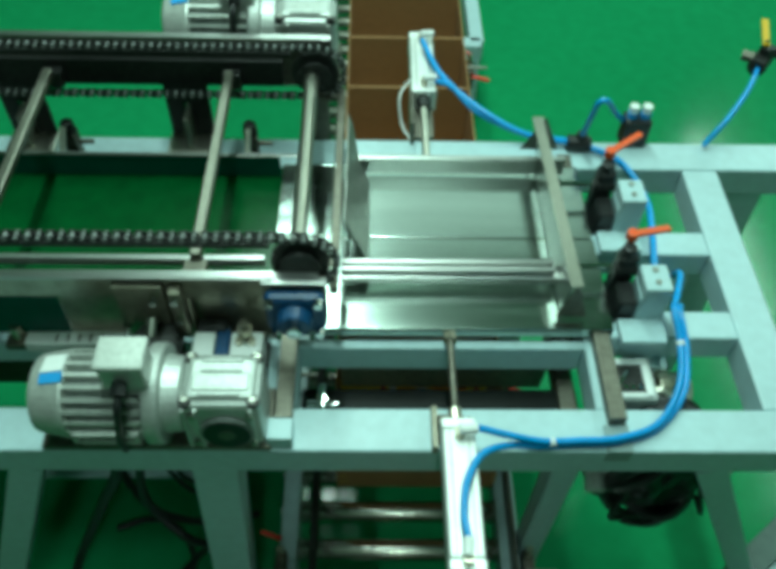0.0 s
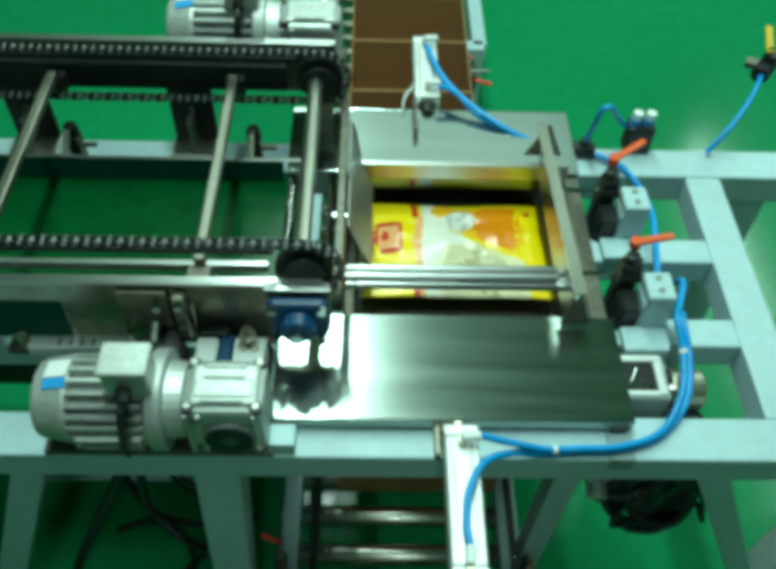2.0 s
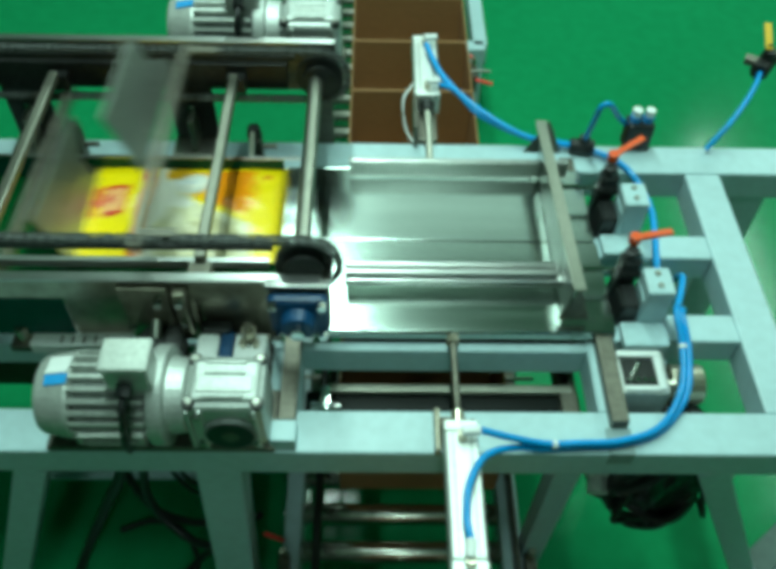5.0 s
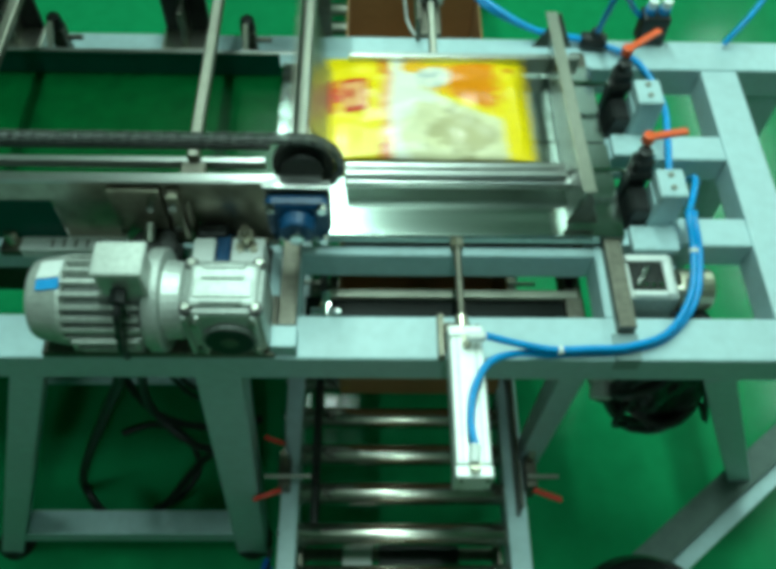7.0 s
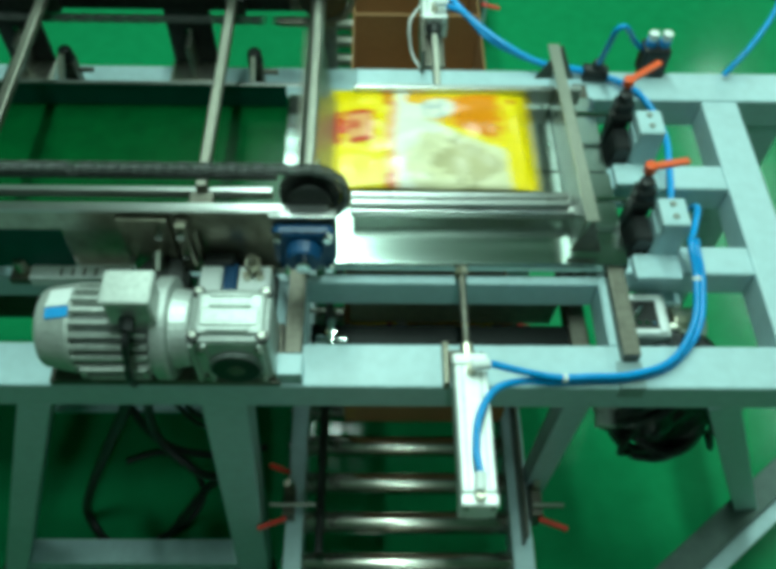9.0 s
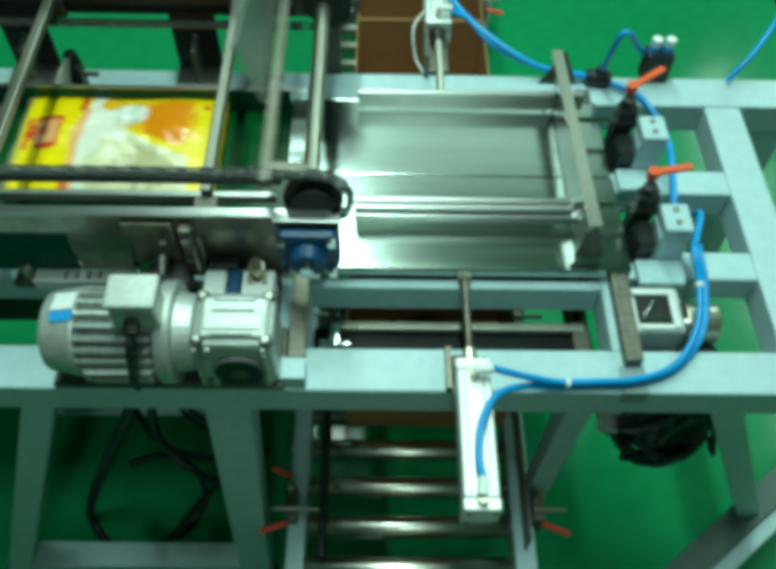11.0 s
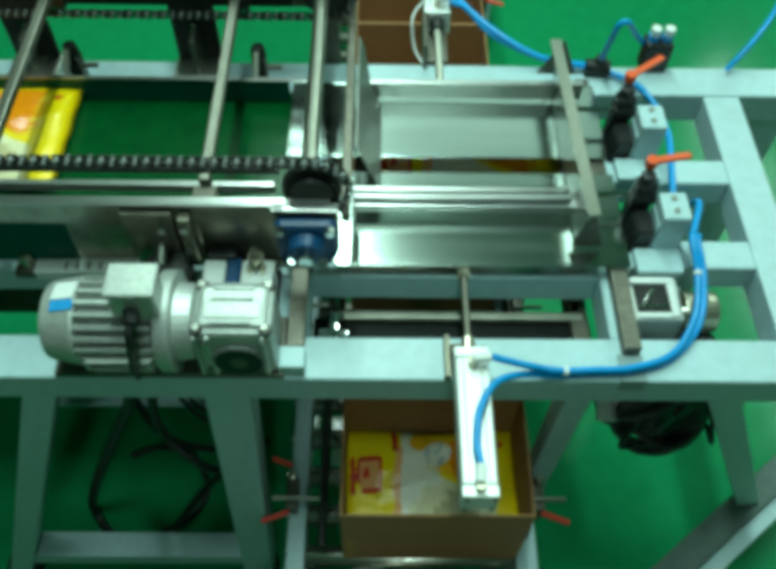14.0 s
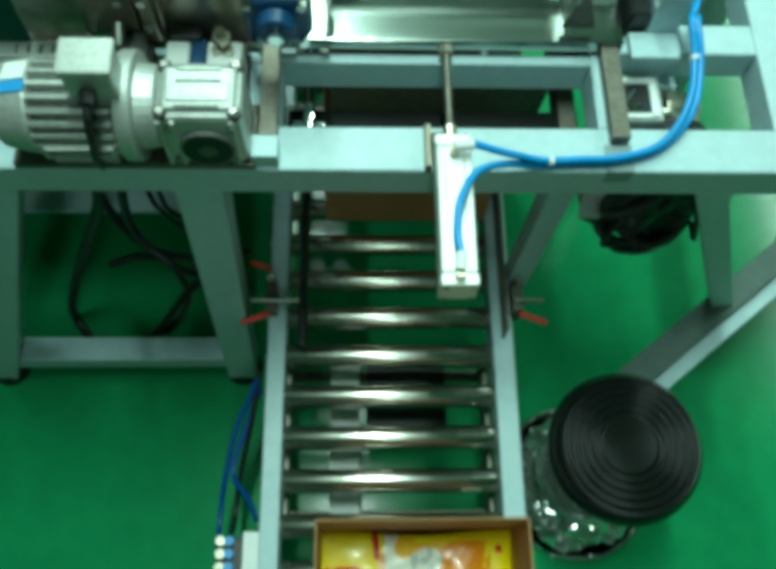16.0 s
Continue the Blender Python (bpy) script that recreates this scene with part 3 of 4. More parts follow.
# ---- feed belt ----
def feed_belt():
    b = thing("feed_belt", (-1.0, 0.42, TOP), "dark green feed belt with green side guides", "belt conveyor")
    part("belt", box((-4.5, 0.232, 1.056), (0.080, 0.600, 1.066), 0.003), BELT, b)
    part("slider_bed", box((-4.5, 0.25, 1.030), (0.06, 0.60, 1.054), 0.002), DULL, b)
    part("end_roller", rod((0.080, 0.24, 1.048), (0.080, 0.60, 1.048), 0.016), CHROME, b)
    part("back_guide", box((-4.5, 0.573, 1.068), (0.072, 0.577, 1.118), 0.001), GREEN_SHEET, b)
    part("guide_edge", box((-4.5, 0.571, 1.118), (0.118, 0.5785, 1.121), 0.0005), STEEL_X, b)
    part("front_guide", box((-4.5, 0.226, 1.068), (0.080, 0.229, 1.112), 0.001), STEEL_X, b)
    for x in (-0.336, 0.011, -0.75, -1.1):
        p = part("guide_post", box((x - 0.012, 0.628, TOP), (x + 0.012, 0.655, 1.115), 0.002), DULL, b)
        part("guide_knob", rod((x, 0.641, 1.115), (x, 0.641, 1.140), 0.015, 0.012, bevel=0.003), IRON, p)
        part("guide_pin", rod((x, 0.622, 1.142), (x - 0.002, 0.578, 1.098), 0.006), SATIN, p)
        part("guide_screw", rod((x + 0.012, 0.642, 1.09), (x + 0.04, 0.642, 1.09), 0.005), DULL, p)
    return b


feed_belt()


# ---- gear motors ----
def gear_motor(name_at, flip, label):
    """A worm gearbox with a finned motor at its side; front: towards -y."""
    ox, oy, oz = name_at
    t = thing("gear_motor", name_at, label, "gear motor", "gear motors")

    def V(x, y, z):
        return (ox + x, oy + flip * y, oz + z)

    def B(a, b, bevel=0.002, bm=None):
        a, b = V(*a), V(*b)
        return box([min(p, q) for p, q in zip(a, b)], [max(p, q) for p, q in zip(a, b)], bevel, bm)

    part("gearbox", B((-0.022, -0.055, 0.012), (0.092, 0.035, 0.125), 0.010), CAST, t)
    part("gearbox_lid", B((-0.012, -0.045, 0.125), (0.084, 0.022, 0.132), 0.006), CAST, t)
    part("gearbox_rib", B((-0.004, -0.034, 0.132), (0.076, -0.006, 0.1345), 0.002), CAST, t)
    part("rating_plate", B((0.008, -0.028, 0.1345), (0.062, -0.010, 0.1352), 0), SILVER, t, "blank metal rating plate")
    # No hole is cut: dark discs give the shade of the bolt recesses.
    for x in (-0.012, 0.082):
        for y in (-0.046, 0.026):
            part("bolt_shade_disc", rod(V(x, y, 0.118), V(x, y, 0.1262), 0.0095, n=20), IRON, t, "dark disc for the shade round a bolt")
            part("bolt", rod(V(x, y, 0.122), V(x, y, 0.1300), 0.0055, n=6), STEEL_D, t)
    for y in (-0.040, -0.001, 0.016):
        part("lid_bead", B((0.006, y - 0.003, 0.131), (0.064, y + 0.003, 0.1352), 0.002), CAST, t)
    for x in (-0.016, 0.002, 0.078):
        part("face_rib", B((x - 0.003, -0.0595, 0.016), (x + 0.003, -0.054, 0.118), 0.001), CAST, t)
    for z in (0.060, 0.078):
        part("foot_rail", B((-0.172, -0.079, z), (-0.078, -0.071, z + 0.006), 0.002), SILVER, t, "bright foot rail")
    for x in (-0.172, -0.085):
        part("foot_post", B((x, -0.079, 0.060), (x + 0.007, -0.060, 0.084), 0.002), SILVER, t)
    face = part("output_flange", rod(V(0.040, -0.055, 0.058), V(0.040, -0.062, 0.058), 0.040, 0.039, n=32, bevel=0.003), STATOR, t, "grey cast output flange")
    part("bore_ring", rod(V(0.040, -0.062, 0.058), V(0.040, -0.0635, 0.058), 0.034, n=32), RUBBER, face, "black output bore")
    part("bore", rod(V(0.040, -0.0630, 0.058), V(0.040, -0.0645, 0.058), 0.013, n=24), DULL, face)
    for k in range(4):
        a = math.pi / 4 + k * math.pi / 2
        part("bolt", rod(V(0.036 + 0.0565 * math.cos(a), -0.054, 0.066 + 0.052 * math.sin(a)), V(0.036 + 0.0565 * math.cos(a), -0.062, 0.066 + 0.052 * math.sin(a)), 0.006, n=6), STEEL_D, face)
    part("adapter", rod(V(-0.050, -0.008, 0.082), V(-0.020, -0.008, 0.082), 0.058, 0.054, n=32, bevel=0.003), CAST, t)
    part("flange", rod(V(-0.070, -0.008, 0.082), V(-0.046, -0.008, 0.082), 0.074, n=48, bevel=0.004), CAST, t)
    # Core is coloured dark to give the shade between the fins.
    part("stator", rod(V(-0.180, -0.008, 0.082), V(-0.070, -0.008, 0.082), 0.0515, n=40), STATOR, t)
    for k in range(22):
        a = 2 * math.pi * k / 22
        y, z = math.cos(a), math.sin(a)
        part("fin", beam(V(-0.180, -0.008 + 0.0565 * y, 0.082 + 0.0565 * z), V(-0.074, -0.008 + 0.0565 * y, 0.082 + 0.0565 * z), 0.0055, 0.017, 0, up=(0, flip * y, z)), SILVER, t)
    part("fan_cover", rod(V(-0.230, -0.008, 0.082), V(-0.178, -0.008, 0.082), 0.056, 0.066, n=40, bevel=0.006), SILVER, t)
    part("label_plate", beam(V(-0.212, -0.022, 0.1404), V(-0.180, -0.022, 0.1467), 0.015, 0.003, 0, up=(0, -0.235 * flip, 1)), STICKER, t, "blue and white type label")
    part("label_field", beam(V(-0.212, 0.001, 0.1412), V(-0.180, 0.001, 0.1474), 0.030, 0.003, 0, up=(0, 0.15 * flip, 1)), WHITE, t)
    jb = part("junction_box", B((-0.118, -0.044, 0.148), (-0.056, 0.004, 0.196), 0.005), SILVER, t, "silver terminal box")
    part("box_lid", B((-0.121, -0.047, 0.196), (-0.053, 0.007, 0.206), 0.004), SILVER, jb)
    part("box_neck", B((-0.11, -0.04, 0.128), (-0.065, 0.0, 0.148), 0.003), SILVER, jb)
    part("cable_gland", rod(V(-0.09, -0.046, 0.168), V(-0.09, -0.064, 0.164), 0.011, n=6), BLACK, jb)
    part("motor_cable", sweep([V(-0.09, -0.063, 0.164), V(-0.092, -0.078, 0.148), V(-0.097, -0.084, 0.11), V(-0.104, -0.083, 0.07), V(-0.112, -0.066, 0.02)], 0.0055), BLACK, t, "black motor cable")
    part("motor_foot", B((-0.18, -0.055, 0.004), (-0.09, 0.04, 0.016), 0.002), SILVER, t)
    part("motor_foot_web", B((-0.17, -0.03, 0.014), (-0.10, 0.02, 0.04), 0.002), SILVER, t)
    part("base_plate", B((-0.24, -0.058, 0.0), (0.098, 0.045, 0.012), 0.002), DULL, t)
    return t


gear_motor((0.0, 0.058, TOP), 1, "silver worm gear motor with finned body on the front beam")


def far_motor_stand():
    gear_motor((0.085, 0.80, 1.17), 1, "silver worm gear motor behind the chain conveyor")
    s = thing("motor_shelf", (0.0, 0.80, TOP), "dull steel shelf carrying the far gear motor", "bracket")
    part("shelf", box((-0.18, 0.74, 1.156), (0.18, 0.86, 1.17), 0.002), DULL, s)
    part("shelf_leg", box((0.12, 0.703, 1.0), (0.16, 0.715, 1.156), 0.002), DULL, s)
    part("shelf_rib", box((0.14, 0.715, 1.06), (0.15, 0.80, 1.156), 0.002), DULL, s)


far_motor_stand()


def terminal_strip():
    t = thing("sensor_block", (0.02, 0.15, TOP), "white sensor block with brass screws behind the gear motor", "sensor")
    part("tray", box((-0.034, 0.122, TOP), (0.082, 0.192, TOP + 0.012), 0.003), BLACK, t)
    part("block", box((-0.030, 0.126, TOP + 0.012), (0.004, 0.172, TOP + 0.066), 0.004), WHITE, t)
    part("block", box((0.028, 0.126, TOP + 0.012), (0.078, 0.172, TOP + 0.066), 0.004), WHITE, t)
    part("clip", box((0.005, 0.128, TOP + 0.012), (0.026, 0.180, TOP + 0.062), 0.003), BLUE, t, "dark blue clip")
    part("rear_clip", box((-0.026, 0.174, TOP + 0.012), (0.02, 0.194, TOP + 0.07), 0.003), BLACK, t, "black rear clip")
    for x in (0.042, 0.062):
        part("screw", rod((x, 0.15, TOP + 0.066), (x, 0.15, TOP + 0.076), 0.006), BRASS, t)
    part("spindle", rod((0.052, 0.160, TOP + 0.066), (0.052, 0.160, TOP + 0.105), 0.007), BRONZE, t)
    part("spindle_nut", rod((0.052, 0.160, TOP + 0.082), (0.052, 0.160, TOP + 0.092), 0.013, n=6), BRASS, t)
    part("foot", box((-0.03, 0.194, TOP - 0.002), (0.075, 0.215, TOP + 0.01), 0.002), DULL, t)
    r = thing("rule_bar", (-0.22, 0.205, TOP), "white bar with dark divisions lying on the inner beam", "bar")
    part("bar", box((-0.31, 0.176, TOP - 0.0005), (-0.15, 0.222, TOP + 0.022), 0.002), WHITE, r)
    for k in range(5):
        part("mark", box((-0.262 + 0.018 * k, 0.182, TOP + 0.0222), (-0.258 + 0.018 * k, 0.196, TOP + 0.0226), 0), DULL, r)
    part("knob", rod((-0.325, 0.20, TOP - 0.002), (-0.325, 0.20, TOP + 0.04), 0.014, 0.01), BRASS, r)
    part("knob_base", box((-0.345, 0.18, TOP - 0.002), (-0.30, 0.235, TOP + 0.012), 0.002), DULL, r)


terminal_strip()


ACTUATOR = []


def flap_actuators():
    """The swing drives of the hopper flaps in the bay beside the well."""
    a = thing("swing_actuator", (0.74, 0.14, 0.95), "bright aluminium swing actuator set in the frame bay", "actuator")
    h = part("housing", box((0.644, 0.105, 0.980), (0.722, 0.188, TOP + 0.006), 0.004), CAST, a)
    ACTUATOR.append(h)
    part("window", box((0.648, 0.120, TOP + 0.0062), (0.702, 0.172, TOP + 0.0075), 0), IRON, h, "dark window")
    part("window_rim", box((0.644, 0.172, TOP + 0.006), (0.714, 0.184, TOP + 0.012), 0.002), WHITE, h, "white window rim")
    part("window_rim", box((0.702, 0.110, TOP + 0.006), (0.714, 0.172, TOP + 0.012), 0.002), WHITE, h, "white window rim")
    part("window_rim", box((0.648, 0.108, TOP + 0.006), (0.702, 0.117, TOP + 0.011), 0.002), WHITE, h, "white window rim")
    part("link_arm", beam((0.660, 0.132, TOP + 0.010), (0.678, 0.160, TOP + 0.010), 0.006, 0.005, 0.001), CHROME, h, "bright link arm")
    part("cover_plate", slab([(0.716, 0.984), (0.716, 1.046), (0.736, 1.052), (0.752, 1.030), (0.748, 0.984)], 0.012, "y", 0.124, bevel=0.003), CREAM, h, "beige cover plate")
    part("cap", rod((0.735, 0.15, 1.012), (0.79, 0.15, 1.012), 0.034, bevel=0.004), BRASS, h)
    part("knob", rod((0.79, 0.15, 1.012), (0.795, 0.15, 1.012), 0.020, bevel=0.004), BLACK, h)
    part("mount", box((0.68, 0.13, 0.90), (0.76, 0.20, 0.926), 0.003), PAINT, a)
    part("mount_arm", box((0.70, 0.19, 0.90), (0.76, 0.25, 0.992), 0.003), PAINT, a)
    for k in range(4):
        part("screw", rod((0.658 + 0.012 * k, 0.128, TOP + 0.0074), (0.658 + 0.012 * k, 0.128, TOP + 0.011), 0.004, n=8), CHROME, h)
    c = thing("pipe_fitting", (0.165, 0.13, 0.93), "bright pneumatic fitting beside the well", "fitting")
    part("stem", rod((0.165, 0.13, 0.934), (0.165, 0.13, 0.99), 0.008), CHROME, c)
    part("arm", rod((0.14, 0.13, 0.965), (0.19, 0.13, 0.965), 0.007), CHROME, c)
    part("arm", rod((0.165, 0.11, 0.985), (0.165, 0.155, 0.985), 0.007), CHROME, c)


flap_actuators()


# ---- hoses ----
def hose(points, r, label, material=HOSE, name="air_hose", ties=()):
    t = thing(name, points[0], label, "hose")
    part("tube", sweep(points, r), material, t, smooth=True)
    for p, q in ties:
        part("cable_tie", rod(p, q, r * 1.25), WHITE, t)
    return t


hose([(0.402, 0.003, 1.118), (0.451, 0.003, 1.095), (0.506, 0.008, 1.0685), (0.56, 0.010, 1.0675), (0.62, 0.014, 1.0675), (0.685, 0.039, 1.0675), (0.728, 0.099, 1.078),
      (0.741, 0.169, 1.095), (0.738, 0.225, 1.115), (0.758, 0.262, 1.09), (0.785, 0.33, 1.075), (0.795, 0.37, 1.02), (0.79, 0.39, 0.95)], 0.0056, "bright blue air hose curving over the front beam",
     ties=[((0.515, 0.0085, 1.0655), (0.522, 0.0088, 1.065)), ((0.7412, 0.166, 1.094), (0.7412, 0.172, 1.096))])
hose([(0.3755, -0.160, 1.119), (0.373, -0.146, 1.121), (0.372, -0.125, 1.121), (0.379, -0.081, 1.118), (0.405, -0.033, 1.105), (0.45, -0.005, 1.080), (0.506, 0.006, 1.0565), (0.56, 0.010, 1.0560), (0.62, 0.014, 1.056),
      (0.688, 0.038, 1.056), (0.738, 0.096, 1.069), (0.752, 0.169, 1.09), (0.7492, 0.225, 1.108), (0.772, 0.262, 1.07)], 0.0056, "bright blue air hose from the cylinder's end")
hose([(0.352, 0.94, 1.125), (0.386, 0.83, 1.12), (0.455, 0.753, 1.10), (0.552, 0.698, 1.075), (0.662, 0.682, 1.062), (0.727, 0.645, 1.062), (0.762, 0.605, 1.05),
      (0.774, 0.52, 1.055), (0.764, 0.44, 1.060), (0.752, 0.37, 1.062), (0.744, 0.315, 1.05), (0.742, 0.29, 0.99)], 0.0062, "bright blue air hose along the far beam")
hose([(0.375, 0.80, 1.125), (0.41, 0.79, 1.115), (0.46, 0.745, 1.09), (0.552, 0.705, 1.07), (0.652, 0.69, 1.062)], 0.0058, "bright blue branch air hose of the far cylinder")
hose([(0.666, 0.682, 1.075), (0.668, 0.660, 1.15), (0.672, 0.652, 1.19), (0.69, 0.657, 1.19), (0.722, 0.685, 1.14), (0.752, 0.712, 1.10)], 0.0055, "bright blue looped air hose to the valve")
hose([(0.921, 0.684, 1.06), (0.945, 0.70, 1.085), (0.969, 0.722, 1.10), (1.02, 0.79, 1.10), (1.056, 0.846, 1.10), (1.085, 0.90, 1.10)], 0.0055, "blue supply hose to the shut-off valve")
hose([(0.025, -0.12, 0.36), (0.005, -0.16, 0.33), (-0.021, -0.207, 0.30), (-0.046, -0.295, 0.25), (-0.062, -0.385, 0.20), (-0.06, -0.46, 0.22)], 0.006, "dark blue air hose beside the roller conveyor", HOSE_D)
hose([(0.03, -0.13, 0.33), (0.0, -0.2, 0.29), (-0.03, -0.30, 0.26), (0.009, -0.36, 0.30), (0.035, -0.41, 0.34)], 0.006, "dark blue forked air hose by the conveyor rail", HOSE_D)
hose([(-0.20, 0.10, 0.98), (-0.21, 0.096, 0.80), (-0.325, 0.151, 0.50), (-0.46, 0.15, 0.18), (-0.50, 0.14, 0.03), (-0.42, 0.06, 0.014), (-0.30, 0.04, 0.014)], 0.011, "black power cable hanging under the frame", BLACK, "power_cable")
hose([(-0.13, 0.08, 0.98), (-0.20, 0.116, 0.62), (-0.12, 0.07, 0.52), (-0.06, 0.10, 0.42), (-0.165, 0.159, 0.2), (-0.29, 0.094, 0.03), (-0.36, 0.05, 0.010)], 0.009, "black cable looped under the frame", BLACK, "power_cable")
hose([(-0.05, 0.10, 0.98), (-0.07, 0.12, 0.8), (-0.12, 0.2, 0.5), (-0.1, 0.3, 0.345), (-0.2, 0.4, 0.345)], 0.008, "grey cable under the frame", DULL, "power_cable")


hose([(0.03, -0.10, 0.36), (0.01, -0.20, 0.30), (-0.02, -0.30, 0.22), (-0.03, -0.40, 0.20), (-0.02, -0.47, 0.36)], 0.006, "black cable beside the roller conveyor", BLACK, "power_cable")
hose([(-0.36, 0.30, 0.98), (-0.345, 0.30, 0.52), (-0.335, 0.29, 0.33), (-0.30, 0.28, 0.19), (-0.23, 0.28, 0.12), (-0.13, 0.30, 0.06), (-0.06, 0.34, 0.02)], 0.010, "black cable sagging in front of the panel", BLACK, "power_cable")
hose([(-0.23, 0.28, 0.98), (-0.222, 0.28, 0.52), (-0.214, 0.28, 0.38), (-0.17, 0.29, 0.26), (-0.08, 0.33, 0.20)], 0.006, "thin black cable in front of the panel", BLACK, "power_cable")
hose([(-0.20, 0.28, 0.98), (-0.197, 0.28, 0.50), (-0.193, 0.28, 0.378), (-0.15, 0.30, 0.29), (-0.06, 0.34, 0.25)], 0.006, "thin black cable in front of the panel", BLACK, "power_cable")
hose([(-0.437, 0.30, 0.012), (-0.355, 0.325, 0.012), (-0.272, 0.30, 0.012), (-0.215, 0.21, 0.012), (-0.25, 0.13, 0.012), (-0.32, 0.09, 0.012)], 0.008, "dark cable looped on the floor under the frame", BLACK, "power_cable")


def valve_cluster():
    v = thing("valve_pair", (0.775, 0.715, TOP), "black valve pair with blue and white caps on far beam", "valve")
    part("body", box((0.752, 0.685, TOP), (0.804, 0.725, 1.115), 0.004), BLACK, v)
    for x in (0.765, 0.791):
        part("collar", rod((x, 0.705, 1.115), (x, 0.705, 1.128), 0.011), STICKER, v, "blue release collar")
        part("cap", rod((x, 0.705, 1.128), (x, 0.705, 1.142), 0.0095), WHITE, v)
    t = thing("hose_tee", (0.662, 0.682, 1.05), "black plastic hose tee on the far beam", "fitting")
    part("body", rod((0.640, 0.684, 1.066), (0.688, 0.678, 1.066), 0.0155, bevel=0.003), BLACK, t)
    part("branch", rod((0.664, 0.681, 1.066), (0.667, 0.681, 1.09), 0.011), BLACK, t)
    s = thing("shut_off_valve", (1.10, 0.92, 1.1), "black shut-off valve with yellow handle on a pipe", "valve")
    part("body", rod((1.075, 0.89, 1.10), (1.12, 0.95, 1.10), 0.020, bevel=0.004), IRON, s)
    part("bonnet", rod((1.098, 0.92, 1.10), (1.098, 0.92, 1.135), 0.014), IRON, s)
    part("stem", beam((1.098, 0.92, 1.130), (1.094, 0.93, 1.145), 0.010, 0.010, 0.002), IRON, s)
    part("side_nut", rod((1.06, 0.94, 1.10), (1.10, 0.92, 1.10), 0.013, n=6), DULL, s)
    part("handle", beam((1.092, 0.918, 1.14), (1.110, 1.00, 1.15), 0.015, 0.005, 0.002), YELLOW_TAG, s, "yellow lever handle")
    part("pipe", rod((1.118, 0.948, 1.10), (1.70, 1.02, 1.10), 0.014), IRON, s)
    part("riser", rod((1.70, 1.02, 1.116), (1.70, 1.02, 0.0), 0.016), IRON, s)


valve_cluster()


def cable_bundle():
    """A coil of black cables hanging under the frame."""
    rng = random.Random(4)
    t = thing("cable_bundle", (0.74, 0.06, 0.98), "tangled bundle of black cables hanging under the beam", "cable bundle")
    for k in range(28):
        cx, cz = 0.742 + rng.uniform(-0.02, 0.02), 0.87 + rng.uniform(-0.02, 0.03)
        rx, rz = rng.uniform(0.045, 0.10), rng.uniform(0.08, 0.165)
        y0 = 0.05 + rng.uniform(-0.02, 0.07)
        pts = []
        for j in range(12):
            a = 2 * math.pi * j / 11
            pts.append((cx + rx * math.sin(a) + rng.uniform(-0.006, 0.006), y0 + 0.025 * math.sin(a * 2 + k), min(0.978, cz + rz * math.cos(a))))
        part("coil", sweep(pts, rng.uniform(0.006, 0.011), 7, 5), BLACK, t)
    part("loose_end", sweep([(0.72, 0.06, 0.77), (0.76, 0.03, 0.735), (0.80, 0.05, 0.75)], 0.012, 8, 5), BLACK, t)
    bm = bmesh.new()
    bmesh.ops.create_icosphere(bm, subdivisions=4, radius=1.0)
    for v in bm.verts:
        p = v.co.copy()
        lump = 1 + 0.28 * noise.noise(p * 2.1) + 0.16 * noise.noise(p * 5.5 + Vector((3, 1, 0)))
        v.co = Vector((0.748 + 0.088 * p.x * lump, 0.08 + 0.06 * p.y * lump, min(0.979, 0.865 + 0.115 * p.z * lump)))
    part("wrap", bm, RUBBER, t, "torn black cable wrap", smooth=True)
    for k in range(9):
        x, y = 0.69 + rng.uniform(0, 0.12), 0.05 + rng.uniform(-0.03, 0.05)
        z = 0.79 + rng.uniform(-0.01, 0.04)
        part("loose_end", sweep([(x, y, z + 0.05), (x + rng.uniform(-0.04, 0.04), y - 0.02, z - 0.01), (x + rng.uniform(-0.05, 0.05), y + rng.uniform(-0.02, 0.02), z - rng.uniform(0.01, 0.045))], rng.uniform(0.004, 0.008), 7, 5), BLACK, t)
    g = thing("grey_valve", (0.645, 0.08, 0.86), "small grey valve on a bracket under the beam", "valve")
    part("body", rod((0.622, 0.08, 0.86), (0.672, 0.075, 0.86), 0.028, 0.024, bevel=0.004), SILVER, g)
    part("bonnet", rod((0.640, 0.08, 0.86), (0.636, 0.03, 0.845), 0.018, bevel=0.003), CAST, g)
    part("stem", rod((0.605, 0.08, 0.86), (0.69, 0.075, 0.86), 0.010), DULL, g)
    part("hanger", box((0.642, 0.07, 0.88), (0.656, 0.09, 0.984), 0.002), DULL, g)
    w = thing("junction_cover", (0.85, 0.09, 0.93), "small white cover box under the beam", "box")
    part("cover", box((0.838, 0.05, 0.86), (0.872, 0.10, 0.983), 0.003), WHITE, w)


cable_bundle()


